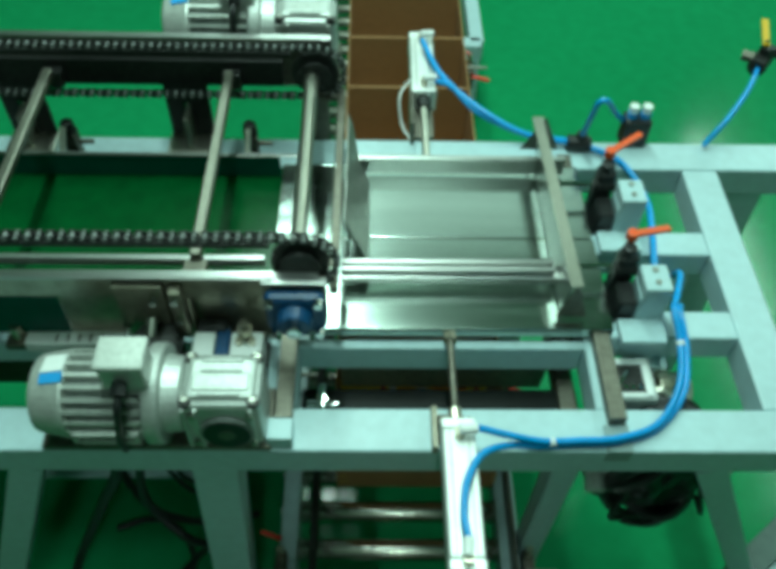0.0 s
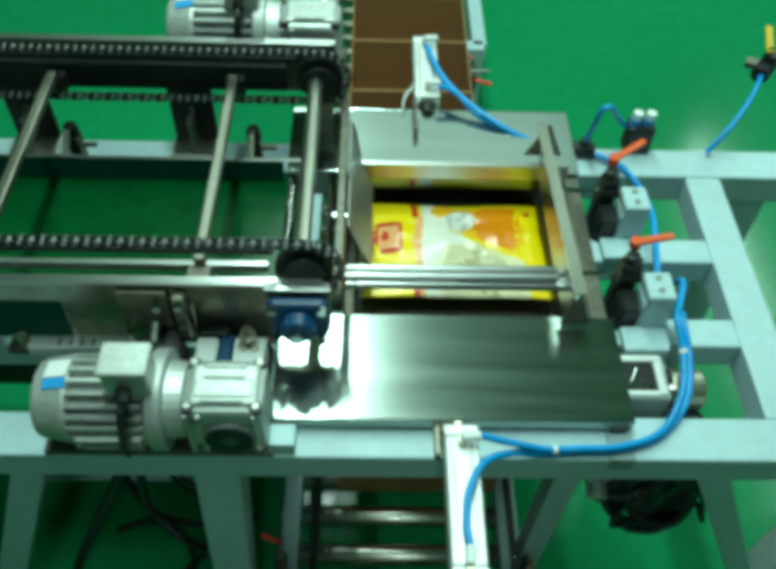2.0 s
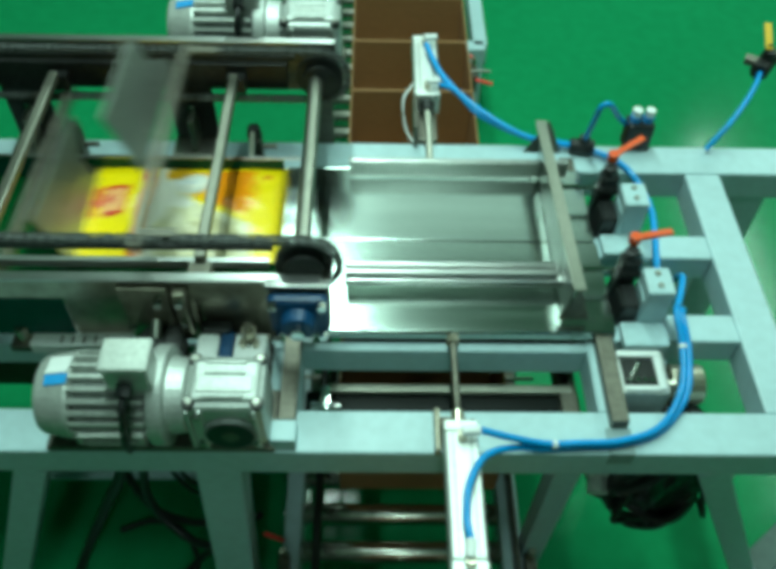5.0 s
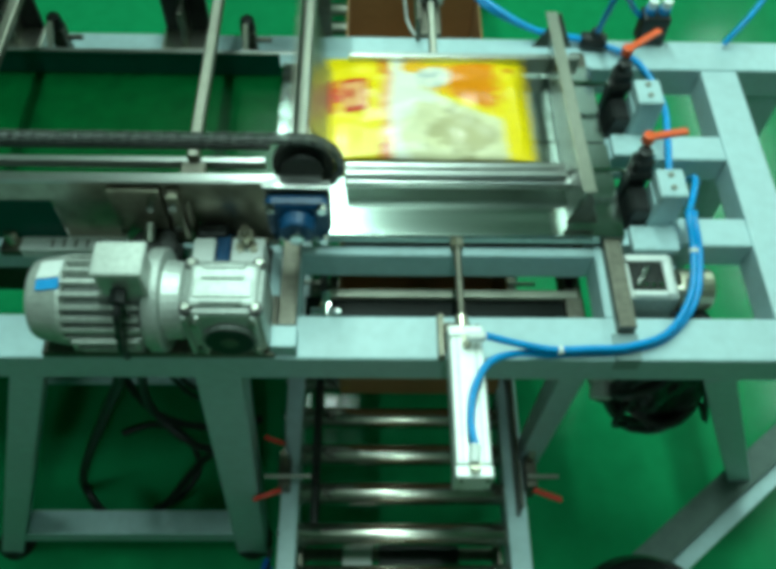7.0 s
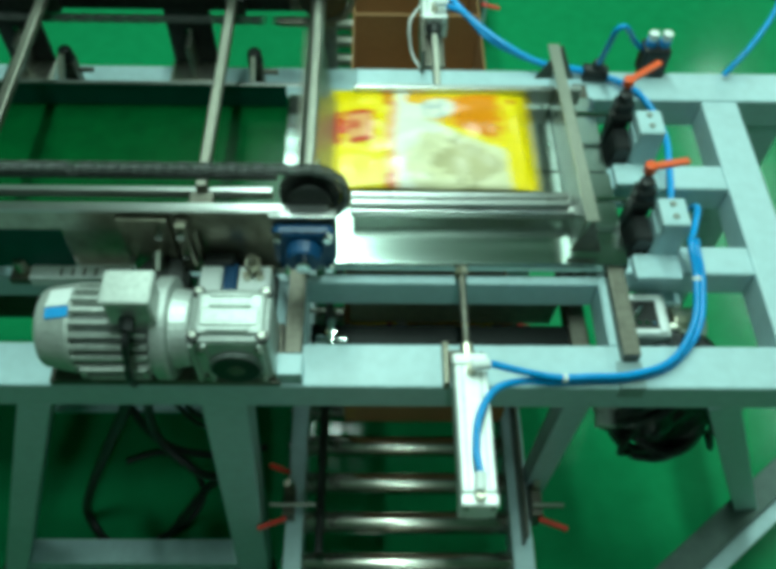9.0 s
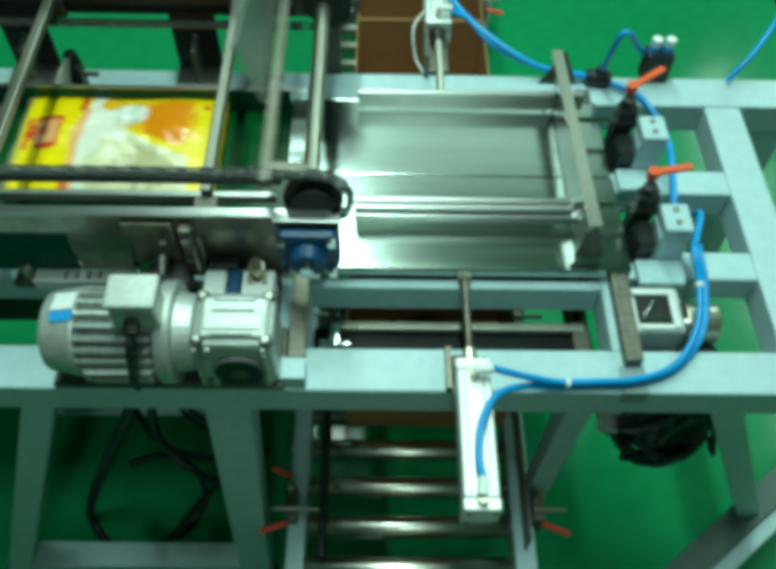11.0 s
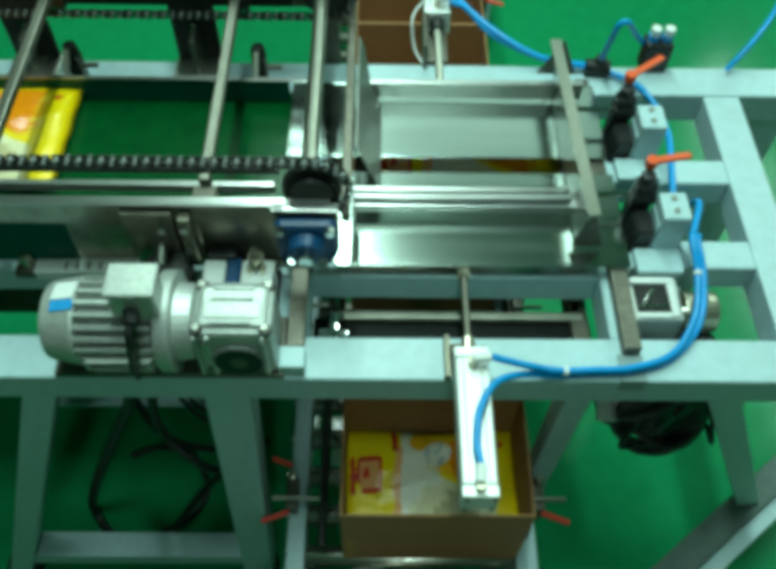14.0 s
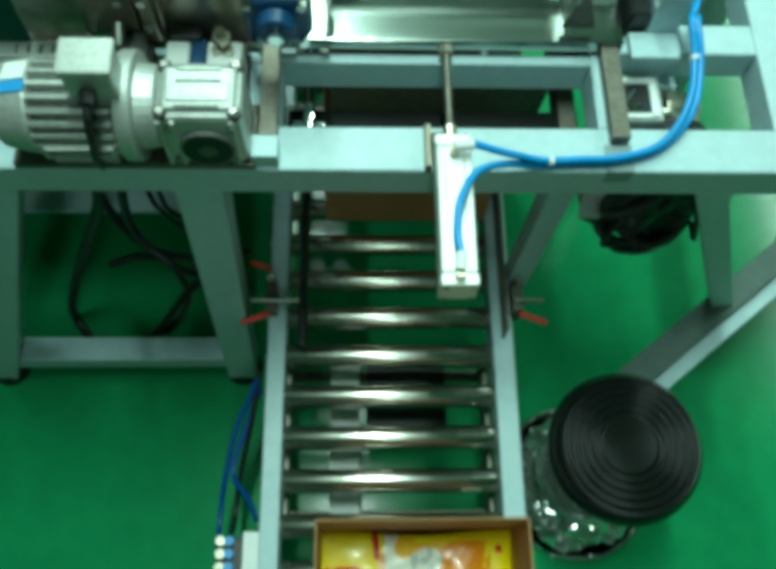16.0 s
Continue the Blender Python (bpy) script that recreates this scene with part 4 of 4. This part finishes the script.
# ---- roller conveyor ----
RAIL_L, RAIL_R = 0.090, 0.530
def roller_conveyor():
    c = thing("roller_conveyor", (0.31, 0.2, 0), "pale grey roller conveyor with bright zinc rollers", "roller conveyor")
    part("side_rail", box((0.052, -2.0, 0.345), (RAIL_L, 2.9, 0.430), 0.003), PAINT, c)
    part("side_rail", box((RAIL_R, -2.0, 0.345), (0.574, 1.96, 0.430), 0.003), PAINT, c)
    part("side_rail", box((0.600, 1.96, 0.345), (0.650, 2.9, 0.430), 0.003), PAINT, c)
    part("end_post", box((0.567, 1.93, 0.10), (0.640, 1.985, 0.430), 0.003), PAINT, c)
    bm = rod((RAIL_L - 0.004, 0, 0.3955), (RAIL_R + 0.004, 0, 0.3955), 0.0245, n=24, bevel=0.002)
    first = part("roller", bm, ROLLER, c, smooth=True)
    pin = rod((0.046, 0, 0.400), (0.052, 0, 0.400), 0.007, n=6)
    pin = part("axle_nut", pin, CHROME, first)
    first.location.y = -0.079 - 0.0875 * 21
    for k in range(1, 54):
        r = first.copy()
        scene.collection.objects.link(r)
        r.location.y = -0.079 + 0.0875 * (k - 21)
        n = pin.copy()
        scene.collection.objects.link(n)
        n.parent = r
    for y in (-1.8, -0.75, 0.9, 2.3):
        for x in (0.071, 0.545):
            leg = part("leg", box((x - 0.018, y - 0.018, 0.012), (x + 0.018, y + 0.018, 0.345), 0.002), PAINT, c)
            part("foot", rod((x, y, 0), (x, y, 0.012), 0.035), IRON, leg)
        part("cross_rail", box((0.089, y - 0.015, 0.16), (0.527, y + 0.015, 0.20), 0.002), PAINT, c)
    part("under_strip", box((0.182, -0.60, 0.285), (0.246, -0.07, 0.292), 0.001), WHITE, c, "white strip under the rollers")
    part("under_plate", box((0.262, -0.21, 0.280), (0.440, -0.07, 0.286), 0.001), BLACK, c, "black plate under the rollers")
    for y in (-0.09, -0.40):
        part("under_bar", box((0.089, y - 0.012, 0.262), (0.527, y + 0.012, 0.280), 0.001), DULL, c)
    part("under_leg", box((0.089, -0.41, 0.262), (0.098, -0.08, 0.345), 0.001), DULL, c)
    part("under_leg", box((0.517, -0.41, 0.262), (0.526, -0.08, 0.345), 0.001), DULL, c)
    # side guides with their clamps
    part("guide_rod", rod((0.128, -0.08, 0.475), (0.128, 0.62, 0.475), 0.009), IRON, c, "dark carton guide rod")
    part("guide_rod", rod((0.128, 0.0, 0.50), (0.128, 0.62, 0.50), 0.007), IRON, c)
    part("guide_plate", box((0.550, -0.05, 0.430), (0.555, 0.62, 0.50), 0.001), DULL, c, "dull carton guide strip")
    for side, x, s in (("left", 0.060, -1), ("right", 0.582, 1)):
        for y in ((0.02, 0.50) if s < 0 else (0.02, 0.50, 1.74)):
            b = part("clamp", box((x - 0.012, y - 0.02, 0.40), (x + 0.012, y + 0.05, 0.470), 0.003), DULL, c)
            part("clamp_rod", rod((x - 0.04 - (0.0 if s < 0 else -0.03), y, 0.475), (x + (0.07 if s < 0 else 0.055), y, 0.475), 0.005), STEEL_D, b)
            part("clamp_screw", rod((x, y + 0.04, 0.47), (x, y + 0.04, 0.50), 0.008), BRASS, b)
            part("clamp_lever", beam((x + s * 0.004, y - 0.022, 0.455), (x + s * 0.062, y - 0.044, 0.455), 0.011, 0.009, 0.003), RED, b, "red clamping lever")
            part("clamp_lever", beam((x, y + 0.070, 0.475), (x + s * 0.045 if s < 0 else x - 0.008, y + 0.085, 0.48), 0.010, 0.008, 0.003), RED, b, "red clamping lever")
    return c


roller_conveyor()


def rail_valve():
    v = thing("valve_block", (0.0, -0.47, 0.3), "small valve block with blue and pink fittings beside the rail", "valve")
    part("bracket", box((0.02, -0.52, 0.35), (0.0525, -0.44, 0.42), 0.002), WHITE, v)
    part("body", box((-0.03, -0.52, 0.36), (0.02, -0.45, 0.41), 0.003), BLACK, v)
    for k in range(3):
        part("collar", rod((-0.005, -0.505 + 0.024 * k, 0.41), (-0.005, -0.505 + 0.024 * k, 0.425), 0.009), STICKER, v)
        part("cap", rod((-0.022, -0.505 + 0.024 * k, 0.41), (-0.022, -0.505 + 0.024 * k, 0.422), 0.009), BRASS, v)


rail_valve()


# ---- stool ----
def stool():
    x, y = 0.782, -0.287
    t = thing("stool", (x, y, 0), "round black padded stool on a chrome base", "stool")
    seat = [(0.0005, 0.405), (0.135, 0.405), (0.150, 0.415), (0.155, 0.440), (0.151, 0.462), (0.142, 0.474)]
    for k in range(48):
        r = 0.138 - 0.0018 * k
        seat.append((r, 0.477 + 0.0024 * math.cos(math.tau * (0.138 - r) / 0.0166)))
    seat += [(0.0005, 0.476)]
    part("seat", lathe(seat, (x, y, 0), 64), SEAT_VINYL, t, "black seat with pressed rings", smooth=True)
    part("seat_plate", lathe([(0.0005, 0.385), (0.08, 0.385), (0.08, 0.405), (0.0005, 0.405)], (x, y, 0), 24), CHROME, t)
    part("column", lathe([(0.025, 0.06), (0.025, 0.26), (0.018, 0.262), (0.018, 0.385)], (x, y, 0), 24), CHROME, t, smooth=True)
    base = part("base", lathe([(0.186, 0.0), (0.190, 0.006), (0.186, 0.020), (0.178, 0.020), (0.172, 0.014), (0.14, 0.026), (0.08, 0.050), (0.03, 0.10), (0.024, 0.12)], (x, y - 0.006, 0), 56), CHROME, t, "dished chrome base", smooth=True)
    part("rim", lathe([(0.184, 0.020), (0.187, 0.026), (0.182, 0.030), (0.177, 0.026), (0.178, 0.020)], (x, y - 0.006, 0), 56), CHROME, base, smooth=True)
    bm = bmesh.new()
    bmesh.ops.create_icosphere(bm, subdivisions=5, radius=1.0)
    for v in bm.verts:
        p = v.co.copy()
        k = 1 + 0.10 * noise.noise(p * 2.2) + 0.12 * noise.noise(p * 5.0 + Vector((1, 4, 2))) - 0.09 * abs(noise.noise(p * 9.0)) + 0.03 * noise.noise(p * 17.0)
        v.co = Vector((x + 0.162 * p.x * k, y - 0.006 + 0.162 * p.y * k, max(0.012, 0.030 + 0.105 * p.z * k)))
    part("wrapper", bm, FOIL, t, "crumpled shiny plastic wrapping round the base", smooth=True)
    ring = part("foot_ring", lathe([(0.118, 0.165), (0.128, 0.178), (0.118, 0.191), (0.108, 0.178)], (x, y, 0), 40), FOIL, t, smooth=True)
    for k in range(3):
        a = k * 2.094 + 0.4
        part("ring_spoke", rod((x + 0.02 * math.cos(a), y + 0.02 * math.sin(a), 0.178), (x + 0.118 * math.cos(a), y + 0.118 * math.sin(a), 0.178), 0.006), CHROME, ring)


stool()


# ---- cartons ----
CART_W, CART_L, CART_H = 0.355, 0.2435, 0.272
CART_X = 0.350


def carton():
    t = thing("carton", (0, 0, 0), "open brown corrugated carton on the roller conveyor", "carton", "cartons on the conveyor")
    w, d, h, k = CART_W / 2, CART_L / 2, CART_H, 0.004
    part("bottom", box((-w, -d, 0), (w, d, k), 0), CARD, t)
    part("front_wall", box((-w, -d, k), (w, -d + k, h), 0.001), CARD, t)
    part("back_wall", box((-w, d - k, k), (w, d, h), 0.001), CARD, t)
    part("side_wall", box((-w, -d + k, k), (-w + k, d - k, h - 0.001), 0.001), CARD, t)
    part("side_wall", box((w - k, -d + k, k), (w, d - k, h - 0.001), 0.001), CARD, t)
    return t


CARTONS = [carton()]
for k in range(9):
    CARTONS.append(copy_thing(CARTONS[0], pose(CART_X, 1 + 0.26 * k, ROLL)))


# ---- bags ----
BAG_L, BAG_W, BAG_T = 0.347, 0.238, 0.045


def print_of(u, v):
    """Which film colour lies at u (along) and v (across), both 0 to 1."""
    spot = noise.noise(Vector((u * 9, v * 6, 0.3)))
    speck = noise.noise(Vector((u * 26, v * 18, 5.0)))
    edge = 0.006 * math.sin(9 * v + 1.0)
    # a red boxed emblem on the yellow end
    if 0.02 < u < 0.215 and 0.40 < v < 0.74:
        a, b = (u - 0.02) / 0.195, (v - 0.40) / 0.34
        d = max(abs(a - 0.62) / 0.38, abs(b - 0.5) / 0.5) + 0.2 * max(0, abs(a - 0.62) / 0.38 + abs(b - 0.5) / 0.5 - 1.5)
        if 0.74 < d < 1.0 and not (a < 0.35 and b < 0.3):
            return 4
        if d < 0.74:
            return 4 if math.hypot(a - 0.52, b - 0.52) < 0.13 + 0.08 * speck else 6
        if a < 0.26 and (abs(b - 0.5) < 0.06 or abs(a - 0.12) < 0.06 or abs(abs(b - 0.5) - (0.38 - 1.1 * a)) < 0.05):
            return 4
    # a salmon band with dark red ends parts the yellow from the white
    if 0.268 + edge < u < 0.325 + edge:
        if u < 0.300 + edge and (v > 0.80 or v < 0.10):
            return 4
        return 6 if 0.02 * spot + u > 0.280 + edge and v < 0.84 else 0
    if u < 0.30 + edge:
        return 0
    right = 0.905 - 0.05 * math.sin(3.0 * v + 0.2) + 0.012 * spot
    if u > right:
        return 5 if u < right + 0.03 and 0.5 < v < 0.72 else (4 if math.hypot((u - 0.93) / 0.02, (v - 0.86) / 0.03) < 1 else 0)
    arc = 0.70 - 0.95 * (u - 0.42) + 0.35 * (u - 0.42) ** 2
    if v > arc + 0.035:
        if math.hypot((u - 0.44) / 0.06, (v - 0.89) / 0.08) + 0.3 * spot < 1:
            return 5
        if math.hypot((u - 0.53) / 0.10, (v - 0.78) / 0.12) + 0.35 * spot < 0.9:
            return 7 if speck > 0.05 else 1
        if u < 0.40:
            return 1
        if v > 0.93 or u > right - 0.03 and speck > 0:
            return 0
        if u > 0.60 and math.hypot((u - 0.76) / 0.16, (v - 0.70) / 0.27) + 0.25 * spot < 0.95:
            return 3
        return 5 if u > 0.5 else 1
    if v > arc - 0.02 and u > 0.47:
        return 0 if u > 0.55 else 8
    # biscuits on a pale ground
    leaf = math.hypot((u - 0.66) / 0.25, (v - 0.20) / 0.30) + 0.30 * spot
    if leaf < 0.62 + 0.3 * speck:
        return 2
    if leaf < 1.12:
        return 8
    return 1


def snack_bag():
    t = thing("snack_bag", (0, 0, 0), "yellow and white printed plastic food bag, plump and sealed", "food bag", "food bags")
    bm = bmesh.new()
    nu, nv = 132, 88
    grid = {}
    for side in (1, -1):
        for i in range(nu + 1):
            for j in range(nv + 1):
                u, v = i / nu, j / nv
                rim = i in (0, nu) or j in (0, nv)
                if side < 0 and rim:
                    grid[side, i, j] = grid[1, i, j]
                    continue
                puff = (math.sin(math.pi * u) ** 0.42) * (math.sin(math.pi * v) ** 0.5)
                p = Vector((u * BAG_L * 3.1, v * BAG_W * 4.0, 3.7 * side))
                crease = 0.010 * noise.noise(p * 4.2) + 0.0045 * noise.noise(p * 9) - 0.006 * abs(noise.noise(p * 5.5 + Vector((2, 7, 1))))
                x = (u - 0.5) * BAG_L + 0.003 * math.sin(5 * v + 1) * (abs(u - 0.5) * 2) ** 4
                y = (v - 0.5) * BAG_W * (1 - 0.035 * math.sin(math.pi * u) ** 2) + 0.002 * math.sin(9 * u)
                z = BAG_T / 2 + side * (0.5 * BAG_T * puff) + crease * puff * (1 if side > 0 else 0.3)
                grid[side, i, j] = bm.verts.new((x, y, max(0.0, z)))
        for i in range(nu):
            for j in range(nv):
                q = [grid[side, i, j], grid[side, i + 1, j], grid[side, i + 1, j + 1], grid[side, i, j + 1]]
                f = bm.faces.new(q if side > 0 else q[::-1])
                f.material_index = print_of((i + 0.5) / nu, (j + 0.5) / nv) if side > 0 else 0
                f.smooth = True
    part("pouch", bm, [FILM_Y, FILM_W, FILM_B, FILM_O, FILM_R, FILM_A, FILM_P, FILM_G, FILM_C], t, smooth=True)
    for s in (-1, 1):
        bm = bmesh.new()
        n, rows = 40, []
        for k in range(5):
            rows.append([bm.verts.new((s * (BAG_L / 2 - 0.002 + 0.0021 * k), (j / n - 0.5) * BAG_W * 0.99, BAG_T / 2 + 0.0012 * (-1) ** k + 0.002 * math.sin(j * 0.5))) for j in range(n + 1)])
        for a, b in zip(rows, rows[1:]):
            for j in range(n):
                bm.faces.new((a[j], a[j + 1], b[j + 1], b[j]))
        bmesh.ops.solidify(bm, geom=bm.faces[:], thickness=0.0008)
        part("end_seal", bm, FILM_Y if s > 0 else FILM_S, t, "crimped end seal")
    return t


BAGS = [snack_bag()]
for k in range(9):
    BAGS.append(copy_thing(BAGS[0], pose(-1, 0.45, 1.1)))


# ---- what moves ----
ARRIVE = [1.565, 5.48, 7.07, 9.075, 11.625, 13.31, 15.045]      # when a bag reaches the drop doors
STEP = 0.865                                               # chain travel of one cycle
TRAVEL = [(-1.0, 0.0), (-0.9, 0.025), (-0.8, 0.075), (-0.7, 0.14), (-0.6, 0.205), (-0.5, 0.31), (-0.4, 0.435), (-0.3, 0.54), (-0.2, 0.65), (-0.1, 0.765), (0.0, 0.85), (0.04, STEP)]
LOOP = 4 * STEP


def on_chain(s):
    """The pose of a flight after s metres of chain: the lower run goes right, the upper run back."""
    run = (LOOP - 2 * math.pi * CH_R) / 2
    s %= LOOP
    if s < run:
        return pose(CH_X - run + s, 0.44, CH_Z - CH_R)
    s -= run
    if s < math.pi * CH_R:
        a = s / CH_R
        return pose(CH_X + CH_R * math.sin(a), 0.44, CH_Z - CH_R * math.cos(a), 0, -math.degrees(a), 0)
    s -= math.pi * CH_R
    if s < run:
        return pose(CH_X - s, 0.44, CH_Z + CH_R, 0, -180, 0)
    s -= run
    a = s / CH_R
    return pose(CH_X - run - CH_R * math.sin(a), 0.44, CH_Z + CH_R * math.cos(a), 0, -180 - math.degrees(a), 0)


# where a bag's front is, so many seconds from its arrival
BAG_FRONT = [(-2.1, -0.98), (-1.28, -0.465), (-1.08, -0.342), (-0.88, -0.205), (-0.68, -0.085), (-0.58, -0.028), (-0.48, 0.07), (-0.38, 0.175), (-0.28, 0.28), (-0.18, 0.39), (-0.08, 0.505), (0.03, 0.560)]


def carton_track():
    """Centre of the cartons over the clip: the first two leave one after the other, the rest move up."""
    fill, far, gap = 0.235 + CART_L / 2, 0.732, 0.2451
    one = [(0.0, fill), (2.58, fill), (2.86, 0.285), (3.36, 0.150), (3.86, 0.0), (4.36, -0.145), (4.86, -0.265), (5.36, -0.42), (5.86, -0.58), (7.6, -1.12), (8.0, -1.18), (16.0, -1.18)]
    two = [(0.0, far), (3.3, far), (4.5, fill), (12.72, fill), (13.0, 0.278), (13.5, 0.178), (14.0, 0.033), (14.5, -0.131), (15.0, -0.251), (15.5, -0.410), (16.0, -0.567)]
    three = [(0.0, far + gap), (3.3, far + gap), (4.5, far), (13.6, far), (14.9, fill), (16.0, fill)]
    rest = [[(0.0, far + gap * n), (3.3, far + gap * n), (4.5, far + gap * (n - 1)), (13.6, far + gap * (n - 1)), (14.9, far + gap * (n - 2)), (16.0, far + gap * (n - 2))] for n in range(2, 9)]
    return [one, two, three] + rest


def motions():
    near, far = DOORS
    opening = [(0.03, 0.0), (0.12, 0.50), (0.22, 0.86), (0.32, 1.0), (0.46, 1.0), (0.54, 0.80), (0.64, 0.42), (0.74, 0.10), (0.82, 0.0)]
    late = [0.015, 0.0, 0.02, -0.005, -0.02, 0.06, 0.05]         # the doors wait a moment for the bag
    early = [0.0, 0.0, 0.0, 0.0, 0.0, 0.10, 0.0]               # and may close a little sooner
    keys = [(0.0, 0.0)] + [(a + w + d - (e if d > 0.4 else 0.0), v) for a, w, e in zip(ARRIVE, late, early) for d, v in opening]
    keys = keys + [(16.0, 0.0)]
    walk(near, [(t, pose(0.4, 0.3 - 0.158 * v, PLATE)) for t, v in keys])
    walk(far, [(t, pose(0.4, 0.5 + 0.185 * v, PLATE)) for t, v in keys])

    swing = [(0.0, 1), (1.68, 1), (1.8, 0), (2.14, 0), (2.24, 1), (2.4, 1), (2.5, 0), (5.92, 0), (6.0, 1), (6.2, 1), (6.3, 0), (7.55, 0), (7.65, 1), (9.1, 1), (9.2, 0), (9.55, 0), (9.65, 1),
             (9.9, 1), (10.0, 0), (12.1, 0), (12.2, 1), (12.75, 1), (12.9, 0), (15.58, 0), (15.7, 1), (16.0, 1)]
    walk(FLAPS[0], [(t, pose(0.37, 0.258, 0.945, -82 * v, 0, 0)) for t, v in swing])
    walk(ACTUATOR[0], [(t, pose(0, 0.012 * v, -0.05 * v)) for t, v in swing])
    walk(FLAPS[1], [(t, pose(0.37, 0.60, 0.945, 82 * v, 0, 0)) for t, v in swing])

    run = (LOOP - 2 * math.pi * CH_R) / 2
    start = run
    for k, paddle in enumerate(PADDLES):
        rows = [(0.0, on_chain(start - k * STEP))]
        for n, a in enumerate(ARRIVE):
            for d, s in TRAVEL:
                rows.append((a + d, on_chain(start - k * STEP + n * STEP + s)))
        rows.append((16.0, rows[-1][1]))
        walk(paddle, rows)

    # the chain: every link pair goes round the loop, with close rows where it rounds a sprocket
    marks = [(0.0, 0.0)] + [(a + d, n * STEP + s) for n, a in enumerate(ARRIVE) for d, s in TRAVEL if d in (-1.0, -0.9, -0.8, -0.6, -0.3, 0.0, 0.04)]
    marks.append((16.0, marks[-1][1]))
    ticks = [k / FPS for k in range(int(16 * FPS) + 1)]
    gone = np.interp(ticks, [t for t, _ in marks], [s for _, s in marks])
    moving = [k for k in range(1, len(ticks) - 1) if gone[k + 1] - gone[k - 1] > 1e-6]
    arcs = ((run - 0.045, run + math.pi * CH_R + 0.045), (2 * run + math.pi * CH_R - 0.045, LOOP + 0.045))
    for ob, s0, y, base in LINKS:
        rows = {round(t * FPS): s for t, s in marks}
        for k in moving:
            at = (s0 + gone[k]) % LOOP
            if any(lo < at < hi for lo, hi in arcs) or at < 0.045:
                rows[k] = gone[k]
        shift = Matrix.Translation(Vector((0, y - 0.44, 0)) - base)
        walk(ob, [(k / FPS, shift @ on_chain(s0 + rows[k])) for k in sorted(rows)])

    tracks = carton_track()
    for c, track in zip(CARTONS, tracks):
        walk(c, [(t, pose(CART_X, y, ROLL)) for t, y in track])

    def ride(track, t0, layer, tilt=0.0):
        """Rows of a bag that lies in a carton from t0 on."""
        times = [t for t, _ in track if t > t0]
        ys = dict(track)
        return [(t, pose(CART_X, ys[t] - 0.004, ROLL + 0.005 + 0.027 * layer, 0, 0, tilt)) for t in times]

    # three bags lie in the first carton before the clip begins
    for layer in range(3):
        t0 = pose(CART_X, tracks[0][0][1] - 0.004, ROLL + 0.005 + 0.027 * layer)
        walk(BAGS[7 + layer], [(0.0, t0)] + ride(tracks[0], 0.0, layer))
    into = [(tracks[0], 3, 0.5), (tracks[1], 0, 0.47), (tracks[1], 1, 0.5), (tracks[1], 2, 0.5), (tracks[1], 3, 0.5), (tracks[2], 0, 2.26), (tracks[2], 1, 0.5)]
    rest_y = 0.458
    for n, a in enumerate(ARRIVE):
        track, layer, hold = into[n]
        rows, waits = [], [-1.55 - 0.42 * max(0, n - m) for m in range(n + 1)]
        for m in range(n):
            rows += [(0.0 if m == 0 else ARRIVE[m - 1] - 0.3, pose(waits[m] - 0.172, rest_y, 1.068)), (ARRIVE[m] - 1.2, pose(waits[m] - 0.172, rest_y, 1.068))]
        before = [p for p in rows if p[0] < a - 2.2]
        moved = [(a + d, pose(x - BAG_L / 2, rest_y, 1.068 + (0.014 if x > 0.12 else 0.0))) for d, x in BAG_FRONT if a + d > 0.0]
        if n == 0:
            before = [(0.0, pose(-0.64 - BAG_L / 2, rest_y, 1.068))]
            moved = [p for p in moved if p[0] > 0.2]
        cx = 0.560 - BAG_L / 2
        lie = rest_y + (0.010, 0.004, -0.012, 0.004, -0.008, 0.004, 0.004)[n]
        y_c = 0.235 + CART_L / 2 - 0.004
        a += late[n]
        drop = [(a + 0.13, pose(cx, rest_y, 1.082)), (a + 0.24, pose(cx, rest_y - 0.005, 1.02, 3, 0, 0)), (a + 0.31, pose(cx + 0.012, lie, 0.972)), (a + hold, pose(cx + 0.012, lie, 0.972))]
        if n == 6:
            drop[2] = (a + 0.31, pose(cx + 0.012, rest_y - 0.022, 1.0))
            drop[3] = (a + 0.55, pose(cx + 0.012, rest_y - 0.022, 1.0))
        landed = pose(CART_X, y_c, ROLL + 0.005 + 0.027 * layer)
        end = a + hold + (0.24 if n < 6 else 0.3)
        rows = before + moved + drop + [(end, landed)]
        after = [p for p in ride(track, end + 0.02, layer)]
        if n == 5:
            after = [(16.0, landed)]
        rows += after
        walk(BAGS[n], rows)


motions()
